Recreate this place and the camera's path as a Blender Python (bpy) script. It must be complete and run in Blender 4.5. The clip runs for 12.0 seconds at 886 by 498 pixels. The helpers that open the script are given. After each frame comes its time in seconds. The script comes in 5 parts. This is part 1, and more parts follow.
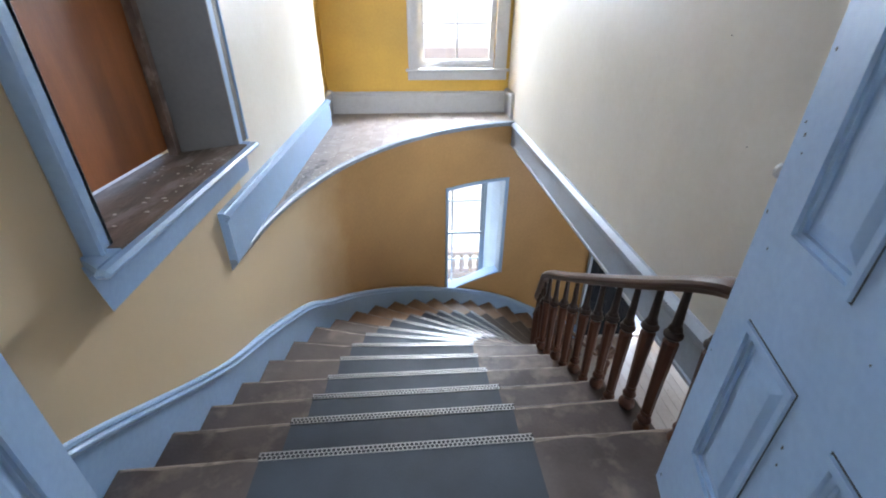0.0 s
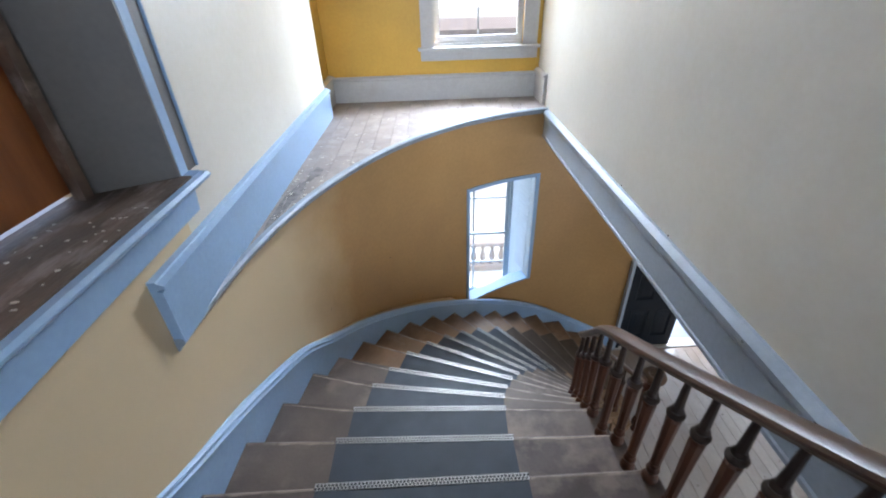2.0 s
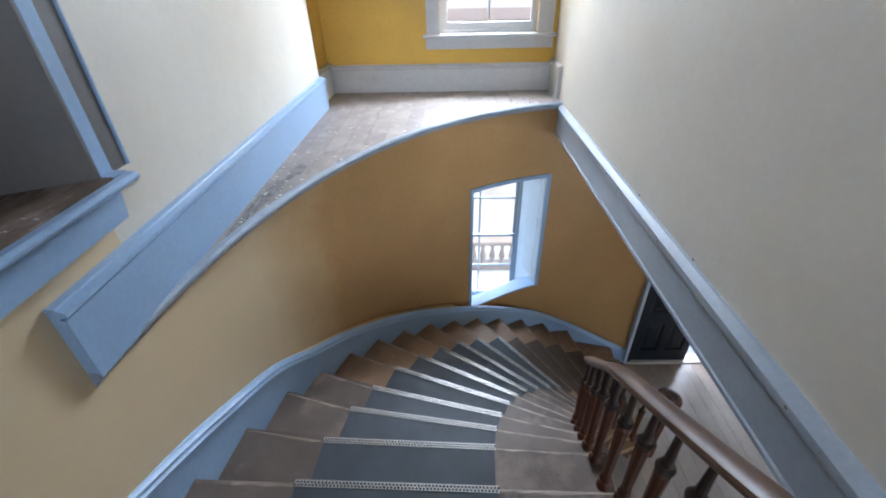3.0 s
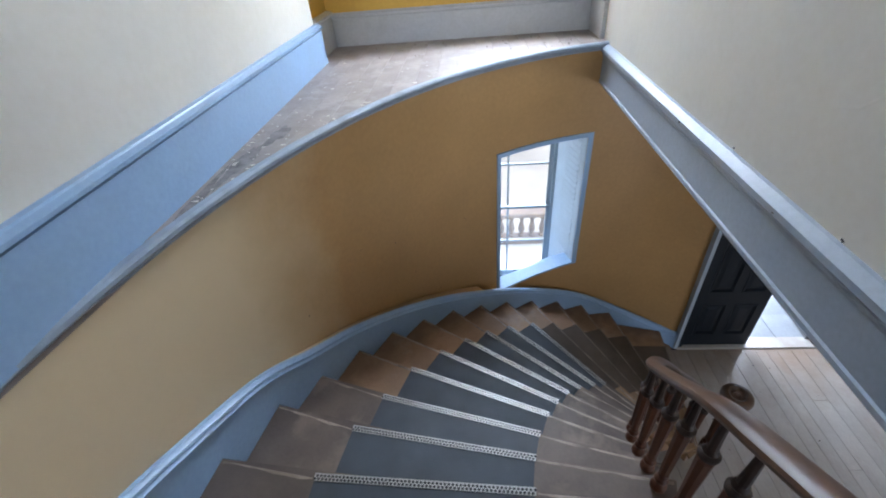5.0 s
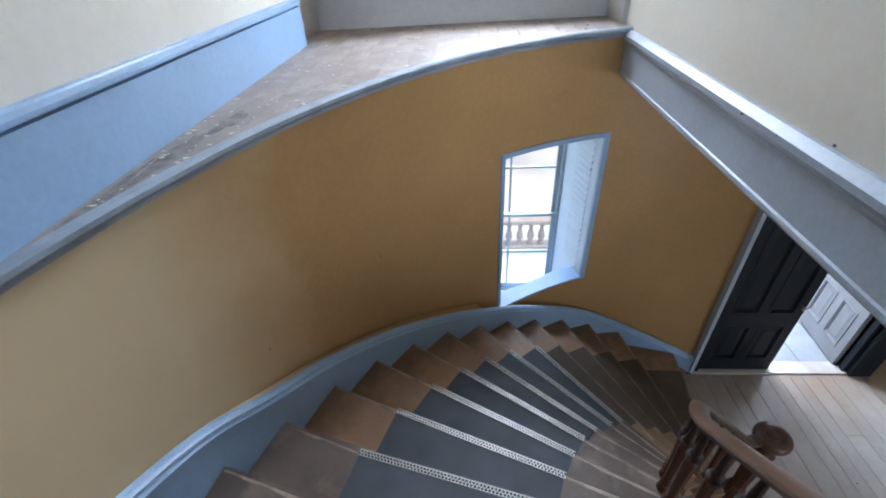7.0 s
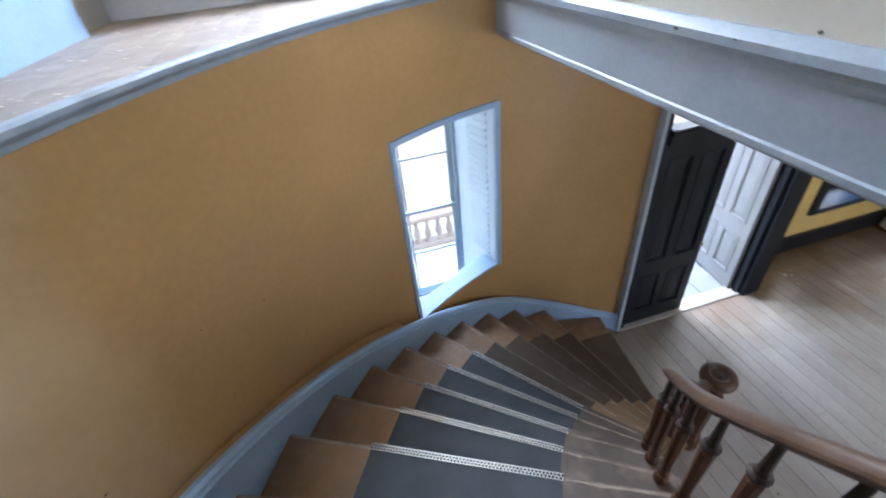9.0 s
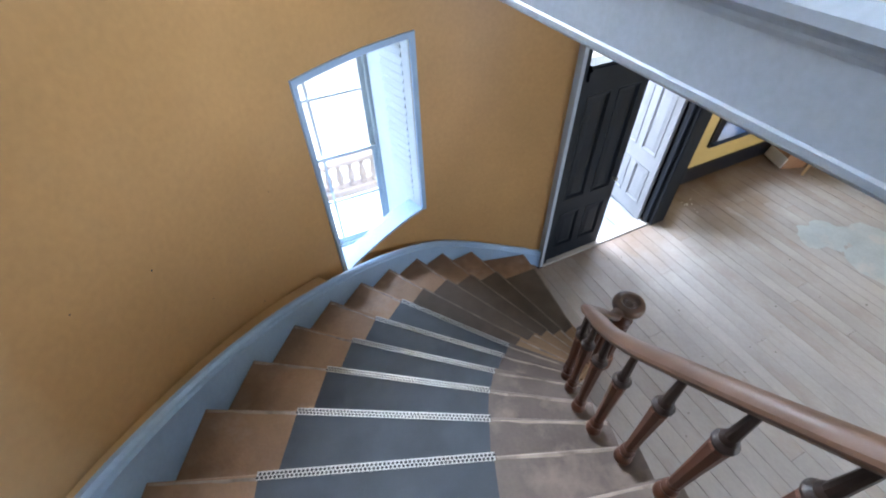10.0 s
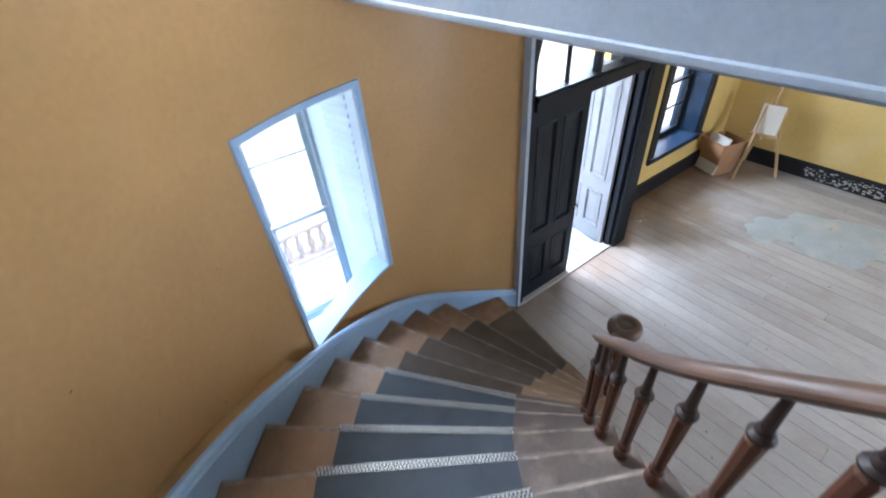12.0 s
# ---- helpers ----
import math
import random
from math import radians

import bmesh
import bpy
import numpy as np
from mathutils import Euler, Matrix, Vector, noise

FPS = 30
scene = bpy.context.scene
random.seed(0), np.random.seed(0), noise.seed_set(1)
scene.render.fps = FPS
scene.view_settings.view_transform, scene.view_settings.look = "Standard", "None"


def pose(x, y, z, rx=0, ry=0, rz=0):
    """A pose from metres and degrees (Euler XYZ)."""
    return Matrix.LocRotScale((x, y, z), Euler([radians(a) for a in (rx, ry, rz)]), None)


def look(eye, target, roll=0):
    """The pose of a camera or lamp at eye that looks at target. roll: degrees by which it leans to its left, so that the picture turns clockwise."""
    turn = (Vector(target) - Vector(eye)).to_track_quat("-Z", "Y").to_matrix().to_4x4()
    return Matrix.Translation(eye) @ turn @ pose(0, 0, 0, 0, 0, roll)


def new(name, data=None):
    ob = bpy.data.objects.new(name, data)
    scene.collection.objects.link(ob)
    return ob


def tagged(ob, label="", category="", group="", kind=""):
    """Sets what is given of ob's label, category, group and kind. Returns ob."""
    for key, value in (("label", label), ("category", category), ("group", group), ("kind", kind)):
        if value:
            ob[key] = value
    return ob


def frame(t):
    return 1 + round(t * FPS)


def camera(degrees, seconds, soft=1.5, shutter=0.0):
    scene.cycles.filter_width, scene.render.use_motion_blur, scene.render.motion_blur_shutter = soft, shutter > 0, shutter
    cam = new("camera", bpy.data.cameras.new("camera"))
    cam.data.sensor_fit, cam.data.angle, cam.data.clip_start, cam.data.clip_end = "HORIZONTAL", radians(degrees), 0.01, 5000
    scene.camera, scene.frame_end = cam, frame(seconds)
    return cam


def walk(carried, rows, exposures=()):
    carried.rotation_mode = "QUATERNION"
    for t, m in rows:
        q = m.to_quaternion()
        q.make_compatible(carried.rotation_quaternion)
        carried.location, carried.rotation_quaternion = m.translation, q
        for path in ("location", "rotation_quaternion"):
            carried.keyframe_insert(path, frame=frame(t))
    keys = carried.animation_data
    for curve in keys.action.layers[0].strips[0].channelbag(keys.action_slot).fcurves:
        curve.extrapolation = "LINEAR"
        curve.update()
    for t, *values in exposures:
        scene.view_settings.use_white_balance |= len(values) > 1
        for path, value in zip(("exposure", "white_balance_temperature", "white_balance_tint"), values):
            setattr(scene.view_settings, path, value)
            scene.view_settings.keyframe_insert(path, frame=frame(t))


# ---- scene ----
cam = camera(92.4, 12.0, soft=1.9, shutter=0.4)
PATH = [
    (0, (1.072, 0.943, 4.990), (1.192, 2.682, 4.009), 0.3),
    (0.5, (1.084, 1.077, 4.981), (1.187, 2.793, 3.958), 0.2),
    (1, (1.136, 1.343, 4.983), (1.207, 3.046, 3.936), -0.2),
    (1.5, (1.130, 1.558, 4.959), (1.141, 3.250, 3.893), -0.6),
    (2, (1.106, 1.825, 4.967), (1.134, 3.511, 3.890), -1.9),
    (2.5, (1.210, 2.025, 4.955), (1.223, 3.698, 3.859), -1.9),
    (3, (1.271, 2.186, 4.879), (1.231, 3.854, 3.775), -1.3),
    (3.5, (1.201, 2.354, 4.739), (1.135, 4.008, 3.616), -2.5),
    (3.7, (1.143, 2.401, 4.709), (1.060, 4.039, 3.565), -3.2),
    (5.5, (1.332, 2.895, 4.473), (1.140, 4.480, 3.268), -4.9),
    (6, (1.248, 3.037, 4.376), (1.064, 4.626, 3.177), -3.5),
    (6.5, (1.244, 3.132, 4.324), (1.084, 4.728, 3.128), -3.7),
    (8.5, (1.281, 3.538, 4.125), (1.305, 5.159, 2.953), -1.5),
    (9, (1.183, 3.696, 3.980), (1.526, 5.253, 2.773), -6.4),
    (9.5, (1.199, 3.740, 3.942), (1.707, 5.193, 2.665), -3.6),
    (10, (1.285, 3.802, 3.939), (1.850, 5.075, 2.503), -1.9),
    (10.5, (1.291, 3.855, 3.894), (1.875, 5.069, 2.415), -2.0),
    (11, (1.166, 3.910, 3.759), (2.011, 5.047, 2.348), -4.4),
    (11.5, (1.039, 3.943, 3.697), (1.831, 5.153, 2.316), 0.4),
    (12, (1.207, 4.050, 3.716), (2.063, 5.357, 2.468), -5.3),
]
EXPOSURES = [(0.0, 2.66, 6350, 16), (1.5, 2.60, 6250, 15), (3.0, 2.29, 6200, 15), (5.5, 2.15, 6150, 15), (8.5, 2.30, 6150, 15), (9.0, 2.56, 6150, 15), (9.5, 2.86, 6100, 15), (10.5, 3.14, 6150, 16), (12.0, 3.08, 5980, 15)]
walk(cam, [(t, look(eye, target, roll)) for t, eye, target, roll in PATH], EXPOSURES)

# ---- world, sun, window light, fill ----
SUN_EL, SUN_AZ = 50.0, 78.0
world = bpy.data.worlds.new("world")
scene.world = world
world.use_nodes = True
wn = world.node_tree
wn.nodes.clear()
sky = wn.nodes.new("ShaderNodeTexSky")
sky.sky_type = "NISHITA"
sky.sun_disc = False
sky.sun_elevation, sky.sun_rotation = radians(SUN_EL), radians(SUN_AZ)
sky.dust_density, sky.air_density = 3.0, 1.0
bg = wn.nodes.new("ShaderNodeBackground")
bg.inputs["Strength"].default_value = 0.085
wo = wn.nodes.new("ShaderNodeOutputWorld")
wn.links.new(sky.outputs[0], bg.inputs["Color"])
wn.links.new(bg.outputs[0], wo.inputs["Surface"])

sun = new("sun", bpy.data.lights.new("sun", "SUN"))
sun.data.energy, sun.data.angle, sun.data.color = 0.7, radians(14), (1.0, 0.95, 0.88)
sun.matrix_world = look((0, 0, 0), (-math.sin(radians(SUN_AZ)) * math.cos(radians(SUN_EL)), -math.cos(radians(SUN_AZ)) * math.cos(radians(SUN_EL)), -math.sin(radians(SUN_EL))))


def area_lamp(name, eye, target, width, height, watts, color=(0.77, 0.885, 1.0)):
    lamp = bpy.data.lights.new(name, "AREA")
    lamp.shape, lamp.size, lamp.size_y, lamp.energy, lamp.color = "RECTANGLE", width, height, watts, color
    ob = new(name, lamp)
    ob.matrix_world = look(eye, target)
    return ob


area_lamp("daylight_upper_window", (3.1, 8.4, 6.95), (2.7, 7.4, 6.5), 5.2, 3.0, 730)
area_lamp("daylight_upper_window_side", (4.3, 8.5, 6.2), (2.1, 7.5, 5.5), 1.8, 2.2, 260)
area_lamp("daylight_lower_window", (1.9, 9.3, 2.95), (1.7, 7.4, 1.7), 2.6, 1.2, 24)
area_lamp("daylight_front_door", (4.9, 9.7, 2.8), (4.9, 6.6, 1.0), 2.6, 1.2, 42)
area_lamp("daylight_hall_window", (7.6, 9.3, 3.1), (7.5, 7.3, 1.5), 2.4, 1.4, 50)
# fill added from the unseen room behind, to lift the near walls
area_lamp("fill_back_room", (1.0, -4.5, 5.45), (1.0, 0.0, 4.6), 1.9, 1.9, 64)
# fill added at the hall's unseen back, to brighten floor and lower wall
area_lamp("fill_hall_back", (6.4, -1.75, 1.8), (6.4, 2.0, 1.2), 2.6, 1.8, 32)

# ---- materials ----


def material(name, color, rough=0.6, metal=0.0, spread=0.12, scale=3.0, grain=60.0, bump=0.08, stain=None, stain_amount=0.0, stain_scale=1.4, stretch=(1, 1, 1), spec=0.4, per_object=0.0, second=None):
    """A surface with broad tone changes, fine grain, stains and relief."""
    m = bpy.data.materials.new(name)
    m.use_nodes = True
    n, l = m.node_tree.nodes, m.node_tree.links
    b = n["Principled BSDF"]
    co = n.new("ShaderNodeTexCoord")
    mp = n.new("ShaderNodeMapping")
    mp.inputs["Scale"].default_value = stretch
    l.new(co.outputs["Object"], mp.inputs["Vector"])
    if per_object:
        info = n.new("ShaderNodeObjectInfo")
        mul = n.new("ShaderNodeVectorMath")
        mul.operation = "SCALE"
        mul.inputs["Scale"].default_value = 37.0
        l.new(info.outputs["Random"], mul.inputs[0])
        l.new(mul.outputs[0], mp.inputs["Location"])
    broad = n.new("ShaderNodeTexNoise")
    broad.inputs["Scale"].default_value, broad.inputs["Detail"].default_value = scale, 5
    fine = n.new("ShaderNodeTexNoise")
    fine.inputs["Scale"].default_value, fine.inputs["Detail"].default_value = grain, 4
    l.new(mp.outputs[0], broad.inputs["Vector"])
    l.new(mp.outputs[0], fine.inputs["Vector"])
    r1 = n.new("ShaderNodeValToRGB")
    c = Vector(color)
    lo, hi = c * (1 - spread), c * (1 + spread)
    if second:
        lo = Vector(second)
        hi = c
    r1.color_ramp.elements[0].position, r1.color_ramp.elements[1].position = 0.32, 0.68
    r1.color_ramp.elements[0].color = (*lo, 1)
    r1.color_ramp.elements[1].color = (*[min(v, 1) for v in hi], 1)
    l.new(broad.outputs[0], r1.inputs[0])
    mix = n.new("ShaderNodeMixRGB")
    mix.blend_type = "OVERLAY"
    mix.inputs["Fac"].default_value = 0.12
    l.new(r1.outputs[0], mix.inputs[1])
    l.new(fine.outputs[0], mix.inputs[2])
    out = mix.outputs[0]
    if per_object:
        hue = n.new("ShaderNodeHueSaturation")
        rng = n.new("ShaderNodeMapRange")
        rng.inputs[3].default_value, rng.inputs[4].default_value = 1 - per_object, 1 + per_object
        l.new(info.outputs["Random"], rng.inputs[0])
        l.new(rng.outputs[0], hue.inputs["Value"])
        l.new(out, hue.inputs["Color"])
        out = hue.outputs[0]
    if stain:
        sn = n.new("ShaderNodeTexNoise")
        sn.inputs["Scale"].default_value, sn.inputs["Detail"].default_value, sn.inputs["Roughness"].default_value = stain_scale, 7, 0.62
        l.new(mp.outputs[0], sn.inputs["Vector"])
        sr = n.new("ShaderNodeValToRGB")
        sr.color_ramp.elements[0].position, sr.color_ramp.elements[1].position = 0.52, 0.66
        sr.color_ramp.elements[0].color = (0, 0, 0, 1)
        sr.color_ramp.elements[1].color = (stain_amount, stain_amount, stain_amount, 1)
        l.new(sn.outputs[0], sr.inputs[0])
        sm = n.new("ShaderNodeMixRGB")
        sm.inputs[2].default_value = (*stain, 1)
        l.new(sr.outputs[0], sm.inputs[0])
        l.new(out, sm.inputs[1])
        out = sm.outputs[0]
    l.new(out, b.inputs["Base Color"])
    rr = n.new("ShaderNodeMapRange")
    rr.inputs[3].default_value, rr.inputs[4].default_value = max(rough - 0.12, 0.03), min(rough + 0.12, 1)
    l.new(broad.outputs[0], rr.inputs[0])
    l.new(rr.outputs[0], b.inputs["Roughness"])
    b.inputs["Metallic"].default_value = metal
    b.inputs["Specular IOR Level"].default_value = spec
    bp = n.new("ShaderNodeBump")
    bp.inputs["Strength"].default_value, bp.inputs["Distance"].default_value = bump, 0.02
    add = n.new("ShaderNodeMath")
    add.operation = "ADD"
    l.new(broad.outputs[0], add.inputs[0])
    l.new(fine.outputs[0], add.inputs[1])
    l.new(add.outputs[0], bp.inputs["Height"])
    l.new(bp.outputs[0], b.inputs["Normal"])
    return m


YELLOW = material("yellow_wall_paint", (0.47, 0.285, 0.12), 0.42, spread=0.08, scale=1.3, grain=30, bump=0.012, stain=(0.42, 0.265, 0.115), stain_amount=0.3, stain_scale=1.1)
# paler tint at low Y puts the stronger light there into the paint
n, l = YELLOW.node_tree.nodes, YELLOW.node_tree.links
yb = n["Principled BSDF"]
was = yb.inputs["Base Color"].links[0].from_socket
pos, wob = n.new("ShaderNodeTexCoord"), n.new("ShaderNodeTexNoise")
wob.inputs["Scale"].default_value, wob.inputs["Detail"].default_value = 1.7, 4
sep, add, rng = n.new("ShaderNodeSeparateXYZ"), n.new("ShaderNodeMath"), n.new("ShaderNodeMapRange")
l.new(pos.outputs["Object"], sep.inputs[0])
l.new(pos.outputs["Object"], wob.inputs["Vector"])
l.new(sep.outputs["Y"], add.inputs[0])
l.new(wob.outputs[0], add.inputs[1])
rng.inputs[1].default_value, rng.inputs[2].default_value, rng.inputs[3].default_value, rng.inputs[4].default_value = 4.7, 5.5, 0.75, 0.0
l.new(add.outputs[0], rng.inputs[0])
lit_tint = n.new("ShaderNodeMixRGB")
lit_tint.inputs[2].default_value = (0.78, 0.64, 0.425, 1)
l.new(rng.outputs[0], lit_tint.inputs[0])
l.new(was, lit_tint.inputs[1])
l.new(lit_tint.outputs[0], yb.inputs["Base Color"])


def worn_zone(m, measure, low, high, color, wobble=0.1, scale=4.0, amount=1.0):
    """Lay a second colour over a material where measure(nodes, links, position), made uneven by noise, lies between low and high."""
    n, l = m.node_tree.nodes, m.node_tree.links
    b = n["Principled BSDF"]
    under = b.inputs["Base Color"].links[0].from_socket
    co, noise = n.new("ShaderNodeTexCoord"), n.new("ShaderNodeTexNoise")
    noise.inputs["Scale"].default_value, noise.inputs["Detail"].default_value, noise.inputs["Roughness"].default_value = scale, 6, 0.6
    l.new(co.outputs["Object"], noise.inputs["Vector"])
    value = measure(n, l, co.outputs["Object"])
    shift = n.new("ShaderNodeMath")
    shift.operation = "MULTIPLY_ADD"
    shift.inputs[1].default_value = wobble
    l.new(noise.outputs[0], shift.inputs[0])
    l.new(value, shift.inputs[2])
    span = n.new("ShaderNodeMapRange")
    span.inputs[1].default_value, span.inputs[2].default_value = low + wobble / 2, high + wobble / 2
    span.inputs[3].default_value, span.inputs[4].default_value = 0.0, amount
    l.new(shift.outputs[0], span.inputs[0])
    over = n.new("ShaderNodeMixRGB")
    over.inputs[2].default_value = (*color, 1)
    l.new(span.outputs[0], over.inputs[0])
    l.new(under, over.inputs[1])
    l.new(over.outputs[0], b.inputs["Base Color"])


def along(axis):
    """Measure along one axis of the place."""
    def measure(n, l, position):
        sep = n.new("ShaderNodeSeparateXYZ")
        l.new(position, sep.inputs[0])
        return sep.outputs[axis]
    return measure


def across_stair(n, l, position):
    """Measure from the stair's open side, 0, to the curved wall, 1."""
    near, length, flat = n.new("ShaderNodeVectorMath"), n.new("ShaderNodeVectorMath"), n.new("ShaderNodeVectorMath")
    near.operation, flat.operation, length.operation = "SUBTRACT", "MULTIPLY", "LENGTH"
    near.inputs[1].default_value, flat.inputs[1].default_value = (2.95, 3.20, 0.0), (1 / 3.0, 1 / 3.64, 0.0)
    l.new(position, near.inputs[0])
    l.new(near.outputs[0], flat.inputs[0])
    l.new(flat.outputs[0], length.inputs[0])
    return length.outputs["Value"]


YELLOW_FAR = material("bright_yellow_wall_paint", (0.62, 0.37, 0.06), 0.5, spread=0.08, scale=1.6, grain=30, bump=0.03)
CREAM = material("cream_wall_paint", (0.71, 0.672, 0.588), 0.40, spread=0.05, scale=1.1, grain=30, bump=0.012, stain=(0.60, 0.555, 0.465), stain_amount=0.35, stain_scale=0.9)
BLUE = material("pale_blue_trim_paint", (0.315, 0.465, 0.67), 0.34, spread=0.05, scale=2.5, grain=40, bump=0.03, stain=(0.29, 0.40, 0.54), stain_amount=0.25, stain_scale=2)
NOSING = material("dirty_blue_grey_edge_paint", (0.34, 0.41, 0.49), 0.4, spread=0.10, scale=4, grain=40, bump=0.05, stain=(0.20, 0.23, 0.27), stain_amount=0.5, stain_scale=5)
GREY_TRIM = material("pale_grey_trim_paint", (0.50, 0.50, 0.50), 0.42, spread=0.05, scale=3, grain=40, bump=0.03, stain=(0.36, 0.34, 0.32), stain_amount=0.4, stain_scale=3)
FASCIA = material("pale_blue_grey_fascia_paint", (0.36, 0.42, 0.49), 0.42, spread=0.05, scale=2.5, grain=40, bump=0.03, stain=(0.25, 0.295, 0.35), stain_amount=0.4, stain_scale=2)
HALL_YELLOW = material("pale_yellow_hall_paint", (0.68, 0.48, 0.17), 0.5, spread=0.08, scale=1.4, grain=30, bump=0.03, stain=(0.72, 0.56, 0.28), stain_amount=0.5, stain_scale=1.0)
WHITE = material("white_paint", (0.78, 0.80, 0.82), 0.4, spread=0.04, scale=4, grain=60, bump=0.06)
CEILING = material("white_ceiling_plaster", (0.75, 0.74, 0.71), 0.85, spread=0.05)
TREAD_PALE = material("scuffed_pale_tread_paint", (0.132, 0.104, 0.088), 0.46, spread=0.22, scale=3.4, grain=60, bump=0.06, stain=(0.245, 0.188, 0.155), stain_amount=0.75, stain_scale=3.6, per_object=0.08)
# darker copy for the upper steps, offsetting the strong window light there
TREAD_GREY = material("scuffed_dimmed_tread_paint", (0.108, 0.086, 0.078), 0.42, spread=0.32, scale=3.4, grain=70, bump=0.07, stain=(0.25, 0.195, 0.16), stain_amount=0.75, stain_scale=4.5, per_object=0.12)
TREAD_TAN = material("worn_tan_tread_wood", (0.27, 0.175, 0.10), 0.45, spread=0.18, scale=3, grain=40, bump=0.06, stain=(0.24, 0.15, 0.09), stain_amount=0.5, stain_scale=3, per_object=0.08)
CARPET_OLD = material("brown_dirty_runner", (0.092, 0.070, 0.052), 0.66, spread=0.2, scale=5, grain=200, bump=0.12, stain=(0.13, 0.10, 0.075), stain_amount=0.5, stain_scale=3, per_object=0.12)
CARPET_EDGE = material("rubbed_runner_edge", (0.17, 0.135, 0.105), 0.7, spread=0.35, scale=8, grain=120, bump=0.1, per_object=0.1)
TREAD_WOOD = material("worn_tread_wood", (0.29, 0.178, 0.105), 0.46, spread=0.25, scale=2.2, grain=55, bump=0.12, stain=(0.34, 0.275, 0.225), stain_amount=0.55, stain_scale=2.6, stretch=(1, 1, 1), per_object=0.12)
CARPET = material("slate_runner", (0.055, 0.068, 0.084), 0.58, spread=0.18, scale=5, grain=220, bump=0.15, stain=(0.055, 0.064, 0.078), stain_amount=0.5, stain_scale=3, per_object=0.10)
METAL = material("bright_metal_strip", (0.47, 0.465, 0.45), 0.42, 0.85, spread=0.08, scale=20, grain=200, bump=0.05)
worn_zone(TREAD_WOOD, across_stair, 0.885, 0.945, (0.15, 0.083, 0.043), wobble=0.18, scale=5.0, amount=0.7)
WORN_EDGE = material("worn_bare_nosing_wood", (0.30, 0.245, 0.20), 0.5, spread=0.35, scale=9, grain=60, bump=0.06, stain=(0.14, 0.105, 0.085), stain_amount=0.8, stain_scale=7, per_object=0.15)
DARK_HOLE = material("dark_strip_holes", (0.03, 0.03, 0.035), 0.7)
DARK_WOOD = material("dark_turned_wood", (0.074, 0.027, 0.014), 0.46, spread=0.35, scale=6, grain=70, bump=0.05, stretch=(1, 1, 0.2), stain=(0.13, 0.052, 0.027), stain_amount=0.6, stain_scale=8, spec=0.3)
COLLAR_WOOD = material("blackened_turned_wood", (0.030, 0.018, 0.014), 0.45, spread=0.3, scale=8, grain=70, bump=0.04, spec=0.3)
RAIL_WOOD = material("polished_handrail_wood", (0.082, 0.043, 0.026), 0.36, spread=0.3, scale=5, grain=60, bump=0.03, stain=(0.105, 0.062, 0.044), stain_amount=0.5, stain_scale=9, spec=0.5)
PLANK = material("bare_pale_floor_boards", (0.43, 0.405, 0.38), 0.22, spread=0.11, scale=1.2, grain=26, bump=0.035, stretch=(1.7, 0.8, 1), stain=(0.29, 0.215, 0.16), stain_amount=0.38, stain_scale=0.9, per_object=0.03, spec=0.5)
THRESHOLD = PLANK.copy()
# brown varnish left by the front wall, taking in the closed leaf's shade
worn_zone(PLANK, along("Y"), 5.6, 6.9, (0.19, 0.105, 0.05), wobble=1.6, scale=1.1, amount=0.9)
LEDGE_WOOD = material("dusty_ledge_boards", (0.35, 0.305, 0.28), 0.6, spread=0.16, scale=4, grain=40, bump=0.05, stain=(0.47, 0.43, 0.405), stain_amount=0.6, stain_scale=5, per_object=0.04)
SILL_WOOD = material("dirty_sill_wood", (0.16, 0.115, 0.09), 0.55, spread=0.35, scale=5, grain=40, bump=0.2, stain=(0.38, 0.33, 0.30), stain_amount=0.7, stain_scale=6, stretch=(2, 0.6, 1))
PLY = material("orange_brown_plywood", (0.36, 0.125, 0.040), 0.5, spread=0.3, scale=2.0, grain=40, bump=0.06, stretch=(1, 3, 0.5))
DARK_BLUE = material("near_black_blue_paint", (0.008, 0.011, 0.016), 0.45, spread=0.25, scale=4, grain=60, bump=0.04, spec=0.22)
NAVY = material("glossy_navy_reveal_paint", (0.014, 0.032, 0.065), 0.32, spread=0.2, scale=4, grain=60, bump=0.03)
BLACK_TRIM = material("black_skirting_paint", (0.012, 0.013, 0.017), 0.4, spread=0.3, scale=4, grain=50, bump=0.08)
CARDBOARD = material("brown_cardboard", (0.36, 0.19, 0.10), 0.75, spread=0.1, scale=4, grain=60)
PINE = material("pine_easel_wood", (0.50, 0.33, 0.17), 0.5, spread=0.15, scale=5, grain=60, stretch=(1, 1, 0.3))
PAPER = material("off_white_paper", (0.72, 0.68, 0.60), 0.7, spread=0.03)
STONE = material("pale_terrace_stone", (0.27, 0.22, 0.19), 0.8, spread=0.15, scale=3, grain=30, bump=0.3)
GROUND = material("pale_paving_ground", (0.42, 0.41, 0.38), 0.9, spread=0.15, scale=0.6, grain=12, bump=0.2)
FACADE = material("white_rendered_facade", (0.70, 0.68, 0.64), 0.85, spread=0.08, scale=0.8, grain=20)
# white leaf coloured grey to hold down the lamp light outside
LEAF_WHITE = material("dimmed_white_door_paint", (0.20, 0.205, 0.215), 0.5, spread=0.08, scale=4, grain=50, bump=0.05)
# sash grey is darkened in its colour so the bars look backlit
SASH_GREY = material("darkened_sash_paint", (0.27, 0.32, 0.345), 0.45, spread=0.06, scale=4, grain=40, bump=0.03)
SHUTTER = material("pale_blue_white_shutter_paint", (0.46, 0.54, 0.60), 0.45, spread=0.05, scale=4, grain=50, bump=0.04)
